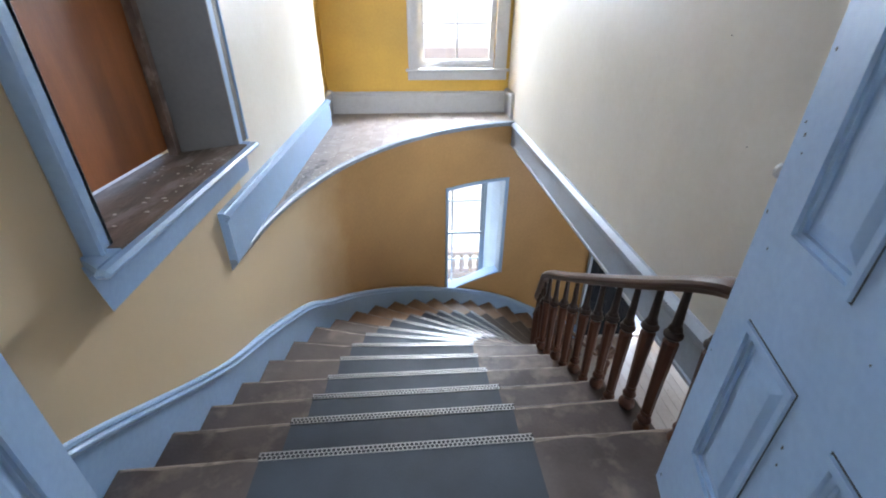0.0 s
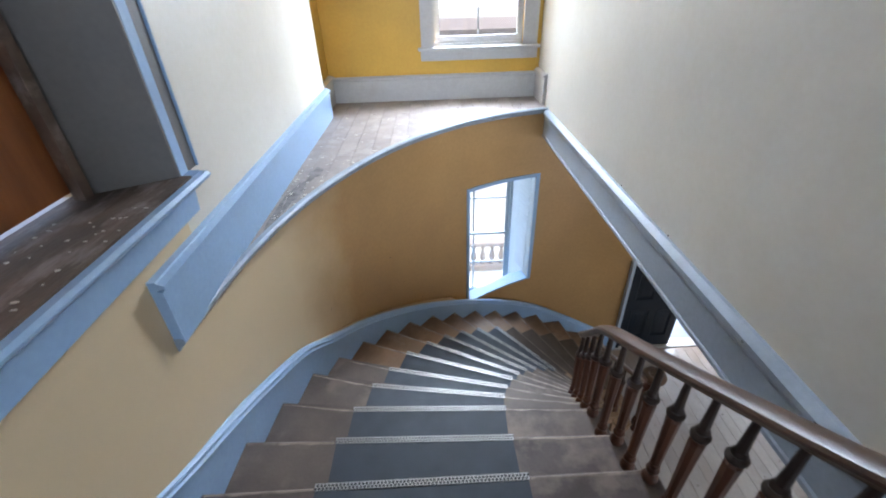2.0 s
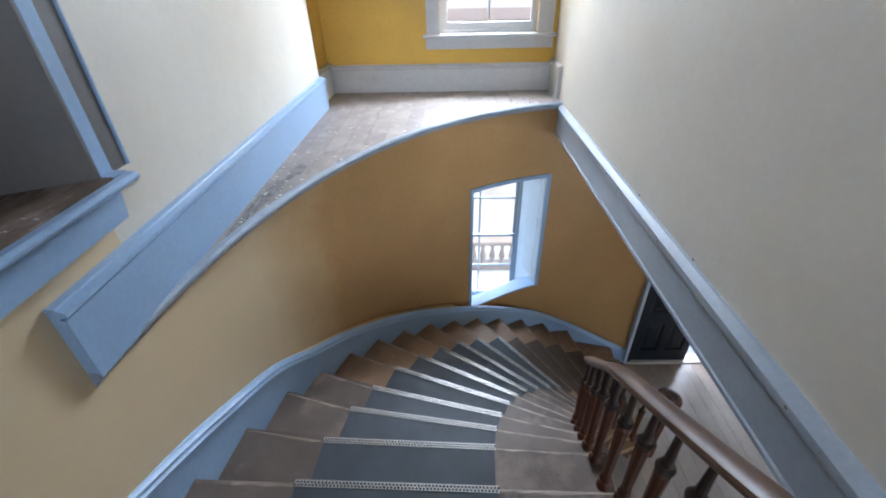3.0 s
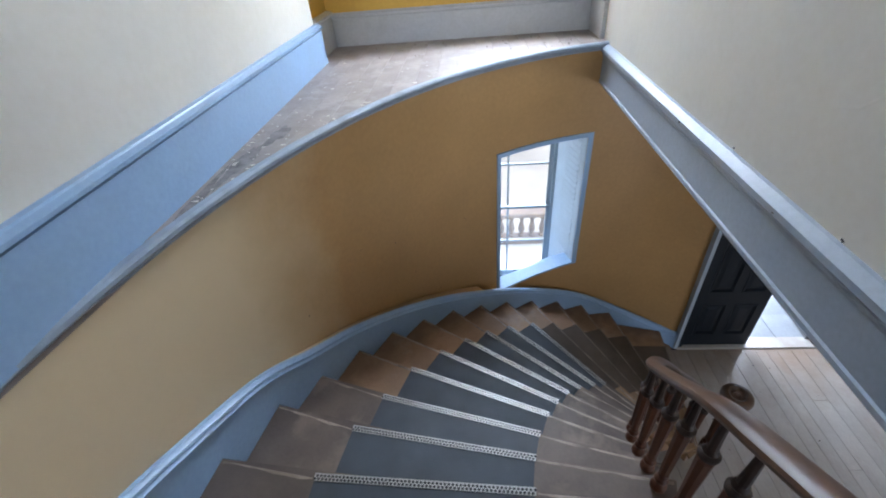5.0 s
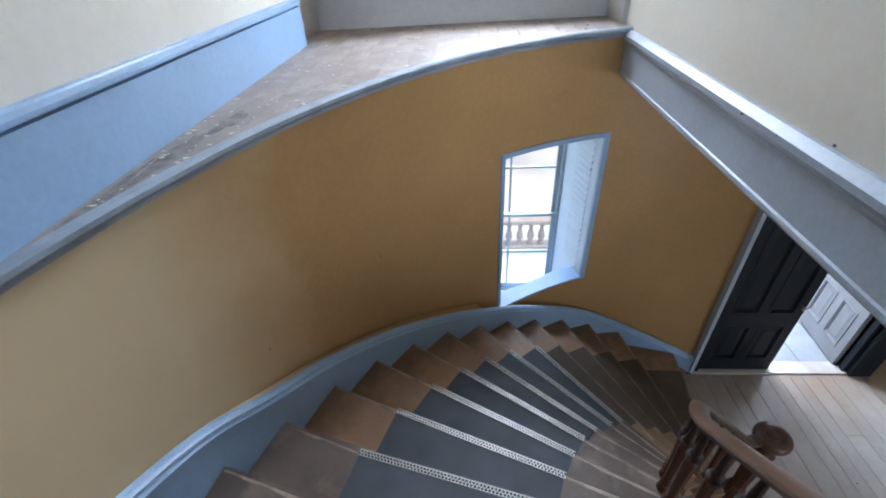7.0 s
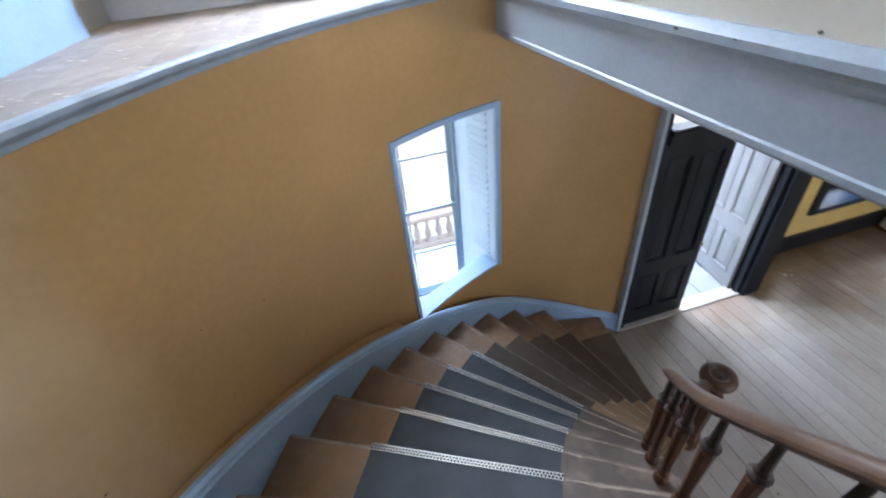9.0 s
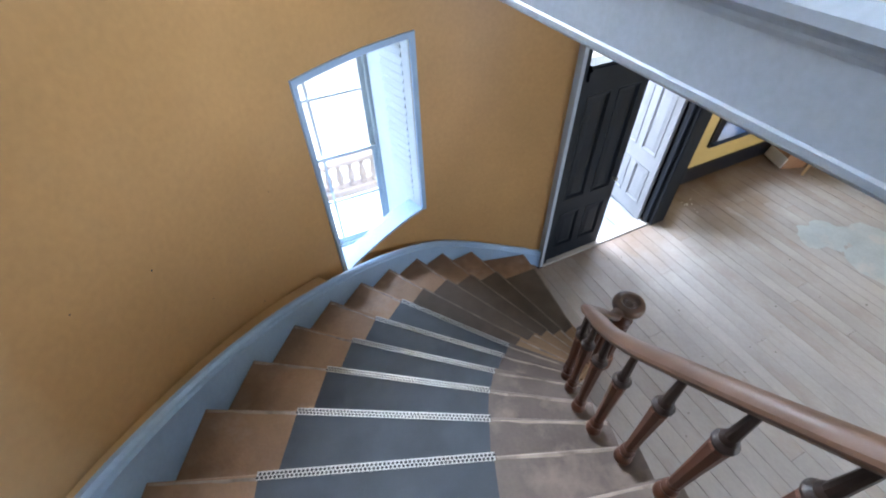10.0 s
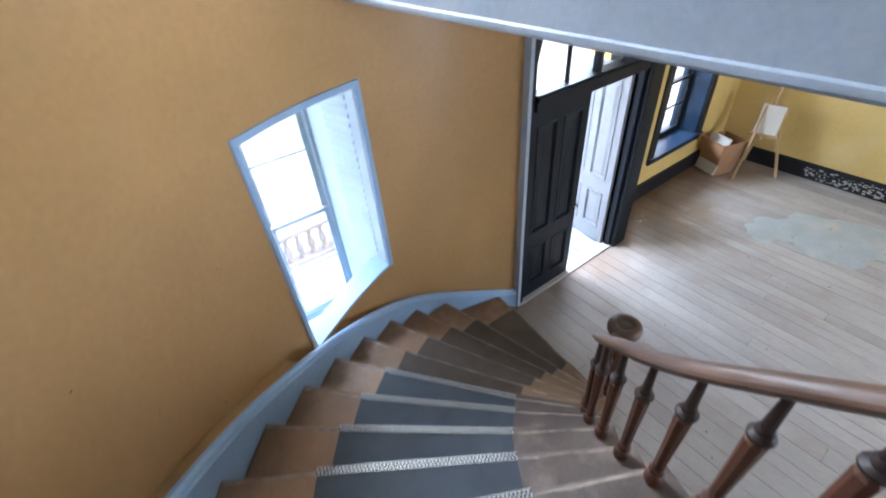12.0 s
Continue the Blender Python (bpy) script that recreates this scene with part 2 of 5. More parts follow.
# reveal grey has the shade of the window recess put into its colour
SHADE_GREY = material("shaded_grey_reveal_paint", (0.155, 0.152, 0.146), 0.5, spread=0.08, scale=3, grain=40, bump=0.04)
# dark line along the door panel edges
JOINT = material("dark_panel_joint", (0.06, 0.065, 0.075), 0.8)
PORCH = material("pale_porch_tiles", (0.20, 0.215, 0.235), 0.6, spread=0.1, scale=3, grain=30, per_object=0.08)
CHIP = material("bare_plaster_flakes", (0.42, 0.41, 0.39), 0.8, spread=0.15, scale=12)
GREEN_PATCH = material("worn_pale_green_floor_paint", (0.37, 0.405, 0.405), 0.33, spread=0.12, scale=3, grain=30, bump=0.08, stain=(0.50, 0.46, 0.41), stain_amount=0.8, stain_scale=2.6)


def glass_material():
    m = bpy.data.materials.new("window_glass")
    m.use_nodes = True
    n, l = m.node_tree.nodes, m.node_tree.links
    n.clear()
    t, g, x = n.new("ShaderNodeBsdfTransparent"), n.new("ShaderNodeBsdfGlossy"), n.new("ShaderNodeMixShader")
    o = n.new("ShaderNodeOutputMaterial")
    x.inputs[0].default_value = 0.04
    g.inputs["Roughness"].default_value = 0.03
    t.inputs["Color"].default_value = (0.96, 0.98, 0.97, 1)
    l.new(t.outputs[0], x.inputs[1])
    l.new(g.outputs[0], x.inputs[2])
    l.new(x.outputs[0], o.inputs[0])
    return m


GLASS = glass_material()

# ---- mesh helpers ----


def box(bm, x0, x1, y0, y1, z0, z1):
    v = [bm.verts.new(p) for p in ((x0, y0, z0), (x1, y0, z0), (x1, y1, z0), (x0, y1, z0), (x0, y0, z1), (x1, y0, z1), (x1, y1, z1), (x0, y1, z1))]
    for f in ((3, 2, 1, 0), (4, 5, 6, 7), (0, 1, 5, 4), (1, 2, 6, 5), (2, 3, 7, 6), (3, 0, 4, 7)):
        bm.faces.new([v[i] for i in f])
    return bm


def boxes(*rows):
    bm = bmesh.new()
    for r in rows:
        box(bm, *r)
    return bm


def soft_box(x0, x1, y0, y1, z0, z1, r=0.004):
    bm = boxes((x0, x1, y0, y1, z0, z1))
    bmesh.ops.bevel(bm, geom=bm.edges[:], offset=r, segments=1, affect="EDGES")
    return bm


def prism(bm, pts, z0, z1):
    """An upright block over a ground plan; z0 and z1 may be numbers or functions of x and y."""
    low = z0 if callable(z0) else lambda x, y: z0
    top = z1 if callable(z1) else lambda x, y: z1
    a = [bm.verts.new((x, y, low(x, y))) for x, y in pts]
    b = [bm.verts.new((x, y, top(x, y))) for x, y in pts]
    n = len(pts)
    bm.faces.new(a[::-1])
    bm.faces.new(b)
    for i in range(n):
        j = (i + 1) % n
        bm.faces.new((a[i], a[j], b[j], b[i]))
    return bm


def lathe(bm, profile, seg=16, at=(0, 0, 0), twist=0.0):
    """Turn (radius, height) pairs about the upright axis."""
    rings = []
    for r, h in profile:
        rings.append([bm.verts.new((at[0] + r * math.cos(twist + 2 * math.pi * i / seg), at[1] + r * math.sin(twist + 2 * math.pi * i / seg), at[2] + h)) for i in range(seg)])
    for a, b in zip(rings, rings[1:]):
        for i in range(seg):
            j = (i + 1) % seg
            bm.faces.new((a[i], a[j], b[j], b[i]))
    bm.faces.new(rings[0][::-1])
    bm.faces.new(rings[-1])
    return bm


def sweep(bm, path, profile, closed=True):
    """Carry a profile of (sideways, up) pairs along a path of points; sideways is to the right of the way."""
    rings = []
    n = len(path)
    for i, p in enumerate(path):
        d = Vector(path[min(i + 1, n - 1)]) - Vector(path[max(i - 1, 0)])
        d.z = 0
        d = d.normalized() if d.length > 1e-6 else Vector((0, 1, 0))
        s = Vector((d.y, -d.x, 0))
        rings.append([bm.verts.new(Vector(p) + s * u + Vector((0, 0, v))) for u, v in profile])
    m = len(profile)
    for a, b in zip(rings, rings[1:]):
        for i in range(m if closed else m - 1):
            j = (i + 1) % m
            bm.faces.new((a[i], a[j], b[j], b[i]))
    if closed:
        bm.faces.new(rings[0][::-1])
        bm.faces.new(rings[-1])
    bmesh.ops.recalc_face_normals(bm, faces=bm.faces[:])
    return bm


def mesh_of(name, bm, mat, smooth=False):
    bmesh.ops.recalc_face_normals(bm, faces=bm.faces[:])
    me = bpy.data.meshes.new(name)
    bm.to_mesh(me)
    bm.free()
    me.materials.append(mat)
    if smooth:
        for p in me.polygons:
            p.use_smooth = True
        me.set_sharp_from_angle(angle=radians(35))
    return me


def part(name, bm, mat, parent=None, label="", smooth=False):
    ob = new(name, mesh_of(name, bm, mat, smooth))
    ob.parent = parent
    if label:
        ob["label"] = label
    return ob


def thing(name, label, category, group="", kind="", at=(0, 0, 0)):
    ob = new(name)
    ob.location = at
    ob.empty_display_size = 0.1
    return tagged(ob, label, category, group, kind)


def structure(name, bm, mat, label, category, smooth=False):
    return tagged(part(name, bm, mat, None, "", smooth), label, category, "", "structure")


# ---- plan ----
RISE, STEPS = 0.185, 20
LANDING = 19 * RISE
LEDGE = 3.667
TOP = 6.9
XR = 2.45
YF = 7.40
XL = -0.05
CX, CY, RX, RY = 2.95, 3.20, 3.0, 3.64
A_END = 73.8


def curve(deg, inset=0.0):
    """A point of the curved stair wall; inset moves it into the stairwell."""
    a = radians(deg)
    n = Vector((math.cos(a) / RX, math.sin(a) / RY)).normalized()
    x = CX + RX * math.cos(a)
    bend = 0.16 * max(0.0, (x - CX) / 0.83) ** 2
    return (x - n.x * inset, CY + RY * math.sin(a) - bend - n.y * inset)


def curve_y(x, inset=0.0):
    u = max(-1.0, min(1.0, (x - CX) / (RX - inset)))
    return CY + (RY - inset) * math.sqrt(1 - u * u)


def level(k):
    return (STEPS - k) * RISE


# runner corners at each nosing: outer and inner
RUN_L = [(0.46, 2.00), (0.475, 2.305), (0.485, 2.61), (0.49, 2.93), (0.495, 3.29), (0.52, 3.635), (0.585, 3.98), (0.67, 4.30), (0.79, 4.65), (0.97, 4.955), (1.155, 5.235), (1.35, 5.485), (1.57, 5.715), (1.84, 5.92), (2.10, 6.10), (2.40, 6.24), (2.72, 6.33), (3.07, 6.38), (3.58, 6.36)]
RUN_R = [(1.50, 2.02), (1.505, 2.325), (1.50, 2.62), (1.49, 2.935), (1.485, 3.26), (1.505, 3.59), (1.545, 3.83), (1.61, 4.06), (1.705, 4.295), (1.815, 4.505), (1.94, 4.705), (2.085, 4.875), (2.26, 5.03), (2.41, 5.17), (2.60, 5.27), (2.82, 5.35), (3.04, 5.42), (3.26, 5.455), (3.48, 5.52)]
INNER = [(2.05, 2.03), (2.02, 2.345), (2.02, 2.64), (2.01, 2.94), (2.01, 3.25), (2.04, 3.56), (2.10, 3.745), (2.15, 3.92), (2.20, 4.10), (2.255, 4.28), (2.345, 4.445), (2.465, 4.605), (2.585, 4.74), (2.72, 4.84), (2.86, 4.91), (3.02, 4.97), (3.18, 5.01), (3.34, 5.05), (3.46, 5.12)]


# where each nosing meets the face of the wall string
OUTER = [(-0.045, 1.985), (-0.045, 2.285), (-0.045, 2.59), (-0.04, 2.925), (-0.02, 3.31), (0.03, 3.71), (0.105, 4.12), (0.22, 4.455), (0.365, 4.825), (0.546, 5.172), (0.766, 5.487), (1.018, 5.777), (1.299, 6.028), (1.592, 6.262), (1.904, 6.463), (2.245, 6.636), (2.593, 6.750), (2.976, 6.782), (3.60, 6.612)]

# ---- walls, floors, ceilings ----
# left wall, with the boarded window's opening
WIN_Y0, WIN_Y1, WIN_Z = 2.30, 3.44, 4.27
WALL_END, SETBACK = 6.70, 0.085
structure("wall_left_lower", boxes((-0.40, XL, 0.85, WIN_Y0, 0, TOP), (-0.40, XL, WIN_Y0, 3.60, 0, WIN_Z - 0.03), (-0.40, -0.31, WIN_Y1, 3.60, WIN_Z - 0.03, TOP), (-0.31, XL, WIN_Y0, 3.60, 6.3, TOP), (-0.40, -0.31, WIN_Y0, WIN_Y1, 6.3, TOP)), YELLOW, "plaster side wall in ochre yellow paint with its near-end light mixed in", "wall")
structure("wall_left_upper", boxes((-0.40, XL, 3.60, WALL_END, 3.3, TOP)), CREAM, "cream plaster side wall above the ledge", "wall")
structure("wall_left_setback", boxes((-0.40, XL - SETBACK, WALL_END, YF, 3.3, TOP)), YELLOW_FAR, "bright yellow set-back strip of side wall", "wall")
structure("wall_right", boxes((XR, XR + 0.2, 0.85, YF, 3.36, TOP)), CREAM, "cream plaster wall above the open stair side", "wall")


def front_wall(y0, y1):
    bm = bmesh.new()
    box(bm, -0.40, 1.17, y0, y1, 3.3, TOP)
    box(bm, 2.23, XR + 0.2, y0, y1, 3.3, TOP)
    box(bm, 1.17, 2.23, y0, y1, 3.3, 4.255)
    box(bm, 1.17, 2.23, y0, y1, 6.25, TOP)
    return bm


structure("wall_front_upper", front_wall(YF, YF + 0.3), YELLOW_FAR, "bright yellow plaster end wall around the upper window", "wall")
structure("wall_front_lower", boxes((-0.40, 1.10, 7.36, 7.6, -2, 3.3), (2.26, 3.86, 7.36, 7.6, -2, 3.3), (1.10, 2.26, 7.36, 7.6, -2, 0.42), (1.10, 2.26, 7.36, 7.6, 2.95, 3.3)), WHITE, "white outer wall behind the stair", "wall")

# curved stair wall with the lower window's opening
A_LEFT, A_RIGHT = 118.65, 100.75
OPEN_Z0, OPEN_Z1 = 1.26, 2.828
SILL_FALL = 0.095


def opening_foot(a):
    """The opening's lower edge, which falls towards the stair's upper side."""
    u = min(1.0, max(0.0, (a - A_RIGHT) / (A_LEFT - A_RIGHT)))
    return OPEN_Z0 - SILL_FALL * (u + 0.5 * u * (1.0 - u))


def curved_wall():
    bm = bmesh.new()
    n = 84
    cuts = [a for a in (180 + (A_END - 180) * i / n for i in range(n + 1)) if min(abs(a - A_LEFT), abs(a - A_RIGHT)) > 0.5]
    cuts = sorted(cuts + [A_LEFT, A_RIGHT], reverse=True)
    top = LEDGE - 0.03
    inn = [[bm.verts.new((*curve(a), z)) for z in (0, opening_foot(a), OPEN_Z1, top)] for a in cuts]
    out = [[bm.verts.new((*curve(a, -0.06), z)) for z in (0, opening_foot(a) - 0.09, OPEN_Z1, top)] for a in cuts]
    for c in range(len(cuts) - 1):
        hole = cuts[c] <= A_LEFT + 1e-6 and cuts[c + 1] >= A_RIGHT - 1e-6
        for r in range(3):
            if hole and r == 1:
                bm.faces.new((inn[c][1], inn[c + 1][1], out[c + 1][1], out[c][1]))
                bm.faces.new((inn[c][2], inn[c + 1][2], out[c + 1][2], out[c][2]))
                continue
            bm.faces.new((inn[c][r], inn[c + 1][r], inn[c + 1][r + 1], inn[c][r + 1]))
            bm.faces.new((out[c][r], out[c + 1][r], out[c + 1][r + 1], out[c][r + 1]))
        bm.faces.new((inn[c][3], inn[c + 1][3], out[c + 1][3], out[c][3]))
    for c in (0, len(cuts) - 1):
        for r in range(3):
            bm.faces.new((inn[c][r], out[c][r], out[c][r + 1], inn[c][r + 1]))
    for a in (A_LEFT, A_RIGHT):
        c = cuts.index(a)
        bm.faces.new((inn[c][1], out[c][1], out[c][2], inn[c][2]))
    return bm


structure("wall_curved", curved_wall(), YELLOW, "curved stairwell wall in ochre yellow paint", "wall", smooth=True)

# splayed recess of the lower window
PA, PB = Vector(curve(A_LEFT)), Vector(curve(A_RIGHT))
CHORD = (PB - PA).normalized()
OUTWARD = Vector((-CHORD.y, CHORD.x))


def sill_z(x, y):
    along = min(1.0, max(0.0, (Vector((x, y)) - PA).dot(CHORD) / (PB - PA).length))
    return OPEN_Z0 - SILL_FALL * ((1.0 - along) + 0.5 * along * (1.0 - along)) + 0.004 - min(0.72, 1.7 * max(0.0, (Vector((x, y)) - PA).dot(OUTWARD) - 0.22))


recess = thing("window_recess", "pale blue splayed recess with a sloping sill and a louvred shutter", "window recess", kind="structure")
bm = bmesh.new()
front = [Vector(curve(A_LEFT + (A_RIGHT - A_LEFT) * i / 10, 0.0)) for i in range(11)]
back = [Vector((1.12 + 1.12 * i / 10, 7.4)) for i in range(11)]
ways = [[f.lerp(b, u) for u in (0.0, 0.18, 0.27, 0.4, 0.6, 1.0)] for f, b in zip(front, back)]
grid = [[bm.verts.new((p.x, p.y, sill_z(p.x, p.y))) for p in row] for row in ways]
base = [[bm.verts.new((p.x, p.y, sill_z(p.x, p.y) - 0.03)) for p in row] for row in ways]
for i in range(10):
    for j in range(5):
        bm.faces.new((grid[i][j], grid[i + 1][j], grid[i + 1][j + 1], grid[i][j + 1]))
        bm.faces.new((base[i][j], base[i + 1][j], base[i + 1][j + 1], base[i][j + 1]))
    bm.faces.new((grid[i][0], grid[i + 1][0], base[i + 1][0], base[i][0]))
part("sloping_sill", bm, BLUE, recess)
part("left_reveal", prism(bmesh.new(), [(PA.x - 0.03, PA.y + 0.07), (PA.x - 0.01, PA.y + 0.05), (1.14, 7.4), (1.11, 7.4)], 0.3, OPEN_Z1), WHITE, recess)
part("right_reveal", prism(bmesh.new(), [tuple(PB - CHORD * 0.005 + OUTWARD * 0.004), tuple(PB + CHORD * 0.02 + OUTWARD * 0.004), (2.255, 7.4), (2.225, 7.4)], 0.3, OPEN_Z1), SHUTTER, recess, "white shutter folded against the recess")
part("recess_head", prism(bmesh.new(), [(PA.x - 0.02, PA.y + 0.06), (PB.x - 0.04, PB.y + 0.06), (2.24, 7.4), (1.12, 7.4)], OPEN_Z1, OPEN_Z1 + 0.03), WHITE, recess)
sv = Vector((2.225 - PB.x, 7.4 - PB.y))
sn = Vector((-sv.y, sv.x)).normalized()
if sn.x > 0:
    sn = -sn
for i in range(22):
    z = 1.30 + i * 0.068
    a, b = PB + sv * 0.16 + sn * 0.004, PB + sv * 0.62 + sn * 0.004
    bm = bmesh.new()
    v = [bm.verts.new(p) for p in ((a.x, a.y, z), (b.x, b.y, z), (b.x + sn.x * 0.012, b.y + sn.y * 0.012, z + 0.012), (a.x + sn.x * 0.012, a.y + sn.y * 0.012, z + 0.012), (b.x, b.y, z + 0.05), (a.x, a.y, z + 0.05))]
    for f in ((0, 1, 2, 3), (3, 2, 4, 5), (0, 3, 5), (1, 4, 2), (0, 5, 4, 1)):
        bm.faces.new([v[q] for q in f])
    part("slat", bm, SHUTTER, recess)

# casing round the curved opening
def arc_band(bm, a0, a1, z0, z1, out=0.018, n=10):
    for i in range(n):
        a, b = a0 + (a1 - a0) * i / n, a0 + (a1 - a0) * (i + 1) / n
        prism(bm, [curve(a, -0.01), curve(b, -0.01), curve(b, out), curve(a, out)], z0, z1)
    return bm


casing = thing("window_casing", "pale blue-grey casing strip round the curved wall's window", "window casing", kind="structure")
part("head_strip", arc_band(bmesh.new(), A_LEFT + 0.65, A_RIGHT - 0.9, OPEN_Z1, OPEN_Z1 + 0.042), BLUE, casing)
part("side_strip", arc_band(bmesh.new(), A_LEFT + 0.65, A_LEFT, OPEN_Z0 - SILL_FALL - 0.02, OPEN_Z1, n=1), BLUE, casing)
part("side_strip", arc_band(bmesh.new(), A_RIGHT, A_RIGHT - 0.9, OPEN_Z0 - 0.02, OPEN_Z1, n=1), BLUE, casing)
bm = bmesh.new()
for i in range(12):
    a = A_LEFT + (A_RIGHT - A_LEFT) * i / 12
    b = A_LEFT + (A_RIGHT - A_LEFT) * (i + 1) / 12
    za, zb = opening_foot(a), opening_foot(b)
    loop = [[bm.verts.new((*curve(d, inset), z + dz)) for inset, dz in ((-0.012, -0.02), (0.018, -0.02), (0.018, 0.005), (-0.012, 0.005))] for d, z in ((a, za), (b, zb))]
    for j in range(4):
        bm.faces.new((loop[0][j], loop[0][(j + 1) % 4], loop[1][(j + 1) % 4], loop[1][j]))
    bm.faces.new(loop[0][::-1])
    bm.faces.new(loop[1])
part("sill_strip", bm, BLUE, casing)

# ledge over the curve, in boards, with a rounded edge
ledge = thing("ledge_floor", "dusty worn board ledge above the curved wall", "floor ledge", kind="structure")
bm = bmesh.new()
xs = [XL + (XR - XL) * i / 40 for i in range(41)]
for xa, xb in zip(xs, xs[1:]):
    prism(bm, [(xa, curve_y(xa) + 0.02), (xb, curve_y(xb) + 0.02), (xb, YF), (xa, YF)], LEDGE - 0.06, LEDGE - 0.012)
box(bm, XL - SETBACK, XL, WALL_END, YF, LEDGE - 0.06, LEDGE - 0.012)
part("subfloor", bm, LEDGE_WOOD, ledge)
part("board", boxes((XL - SETBACK, XL - 0.003, WALL_END, YF, LEDGE - 0.012, LEDGE)), LEDGE_WOOD, ledge)
x = XL
while x < XR - 0.01:
    x1 = min(x + 0.152, XR)
    bm = bmesh.new()
    us = [x + (x1 - 0.003 - x) * i / 4 for i in range(5)]
    for ua, ub in zip(us, us[1:]):
        prism(bm, [(ua, curve_y(ua)), (ub, curve_y(ub)), (ub, YF), (ua, YF)], LEDGE - 0.012, LEDGE)
    part("board", bm, LEDGE_WOOD, ledge)
    x = x1
edge = [(*curve(180 - i * 1.2, 0.0), LEDGE) for i in range(0, 68)]
edge = [p for p in edge if p[0] <= XR - 0.005] + [(XR - 0.005, curve_y(XR - 0.005), LEDGE)]
part("edge_nosing", sweep(bmesh.new(), [(p[0], p[1], LEDGE) for p in edge], [(-0.005, 0.012), (0.030, 0.012), (0.042, 0.002), (0.042, -0.016), (0.030, -0.03), (0.012, -0.036), (0.008, -0.055), (-0.005, -0.06)]), NOSING, ledge, "rounded pale blue-grey edge moulding", smooth=True)

# skirtings on the ledge
def skirting(name, p, q, z, h, depth, mat, label, cap=0.035):
    """A skirting board from p to q with a moulded cap; it stands to the right of the way."""
    bm = bmesh.new()
    sweep(bm, [(*p, z), (*q, z)], [(0, 0), (depth, 0), (depth, h - cap - 0.016), (depth * 0.60, h - cap - 0.012), (depth * 0.60, h - cap - 0.004), (depth * 1.35, h - cap), (depth * 1.35, h - cap * 0.55), (depth * 0.8, h - cap * 0.2), (depth * 0.7, h), (0, h)])
    return structure(name, bm, mat, label, "skirting board")


skirting("baseboard_ledge_left", (XL, 3.205), (XL, WALL_END + 0.03), LEDGE - 0.01, 0.325, 0.048, BLUE, "tall pale blue skirting board tapering onto the ledge")
skirting("baseboard_ledge_setback", (XL - SETBACK, WALL_END + 0.03), (XL - SETBACK, YF), LEDGE, 0.325, 0.048, GREY_TRIM, "pale grey skirting board on the set-back wall strip")
skirting("baseboard_ledge_front", (XL - SETBACK + 0.05, YF), (XR - 0.04, YF), LEDGE, 0.30, 0.03, GREY_TRIM, "tall pale grey skirting board under the upper window")
skirting("baseboard_ledge_right", (XR, YF), (XR, 6.93), LEDGE, 0.34, 0.035, GREY_TRIM, "short pale grey skirting return in the ledge corner")

# fascia under the right wall
bm = bmesh.new()
sweep(bm, [(XR, 6.93, 0), (XR, 1.95, 0)], [(0, 3.335), (0.03, 3.335), (0.036, 3.345), (0.036, 3.365), (0.028, 3.372), (0.028, 3.555), (0.034, 3.57), (0.034, 3.58), (0.044, 3.595), (0.055, 3.605), (0.055, 3.632), (0.04, 3.645), (0.02, 3.66), (0, 3.66)])
structure("trim_fascia", bm, FASCIA, "pale blue moulded fascia board along the floor edge", "fascia board")
structure("floor_edge", boxes((XR - 0.005, XR + 0.2, 0.85, 6.92, 3.34, 3.36)), GREY_TRIM, "pale painted underside of the floor edge", "soffit")

# landing
structure("landing_floor", boxes((XL, XR, 0.55, INNER[0][1] - 0.32, LANDING - 0.14, LANDING - 0.002), (INNER[0][0], XR, INNER[0][1] - 0.32, 1.98, LANDING - 0.14, LANDING - 0.002)), TREAD_WOOD, "worn brown wooden landing at the stair head", "landing")
structure("trim_landing_edge", boxes((INNER[0][0] + 0.02, XR, 1.98, 2.0, LANDING - 0.2, LANDING - 0.003)), BLUE, "pale blue landing edge board", "fascia board")

# door wall behind, with the double doorway
structure("wall_door", boxes((-0.35, 0.30, 0.85, 1.02, LANDING, TOP), (1.74, XR + 0.2, 0.85, 1.02, LANDING, TOP), (0.30, 1.74, 0.85, 1.02, 6.15, TOP)), YELLOW, "yellow plaster wall around the double doorway", "wall")

# room behind the doorway, plain
structure("floor_back_room", boxes((-1.8, 3.9, -4.2, 0.55, LANDING - 0.14, LANDING - 0.004)), TREAD_WOOD, "plain brown board floor of the back room", "floor")
structure("wall_back_room_left", boxes((-1.95, -1.8, -4.2, 0.85, LANDING, TOP)), CREAM, "plain cream wall of the back room", "wall")
structure("wall_back_room_right", boxes((3.9, 4.05, -4.2, 0.85, LANDING, TOP)), CREAM, "plain cream wall of the back room", "wall")
# unseen end wall; its opening only lets the fill lamp through
structure("wall_back_room_end", boxes((-1.95, 0.0, -4.35, -4.2, LANDING, TOP), (2.0, 4.05, -4.35, -4.2, LANDING, TOP), (0, 2, -4.35, -4.2, LANDING, 4.45), (0, 2, -4.35, -4.2, 6.45, TOP)), CREAM, "plain cream end wall with an added opening for the fill lamp", "wall")
structure("wall_back_room_front", boxes((-1.95, -0.35, 0.85, 1.02, LANDING, TOP), (XR + 0.2, 4.05, 0.85, 1.02, LANDING, TOP)), CREAM, "plain cream wall beside the doorway", "wall")
structure("ceiling_upper", boxes((-2.0, 4.1, -4.4, YF + 0.3, TOP, TOP + 0.15)), CEILING, "plain white plaster ceiling", "ceiling")

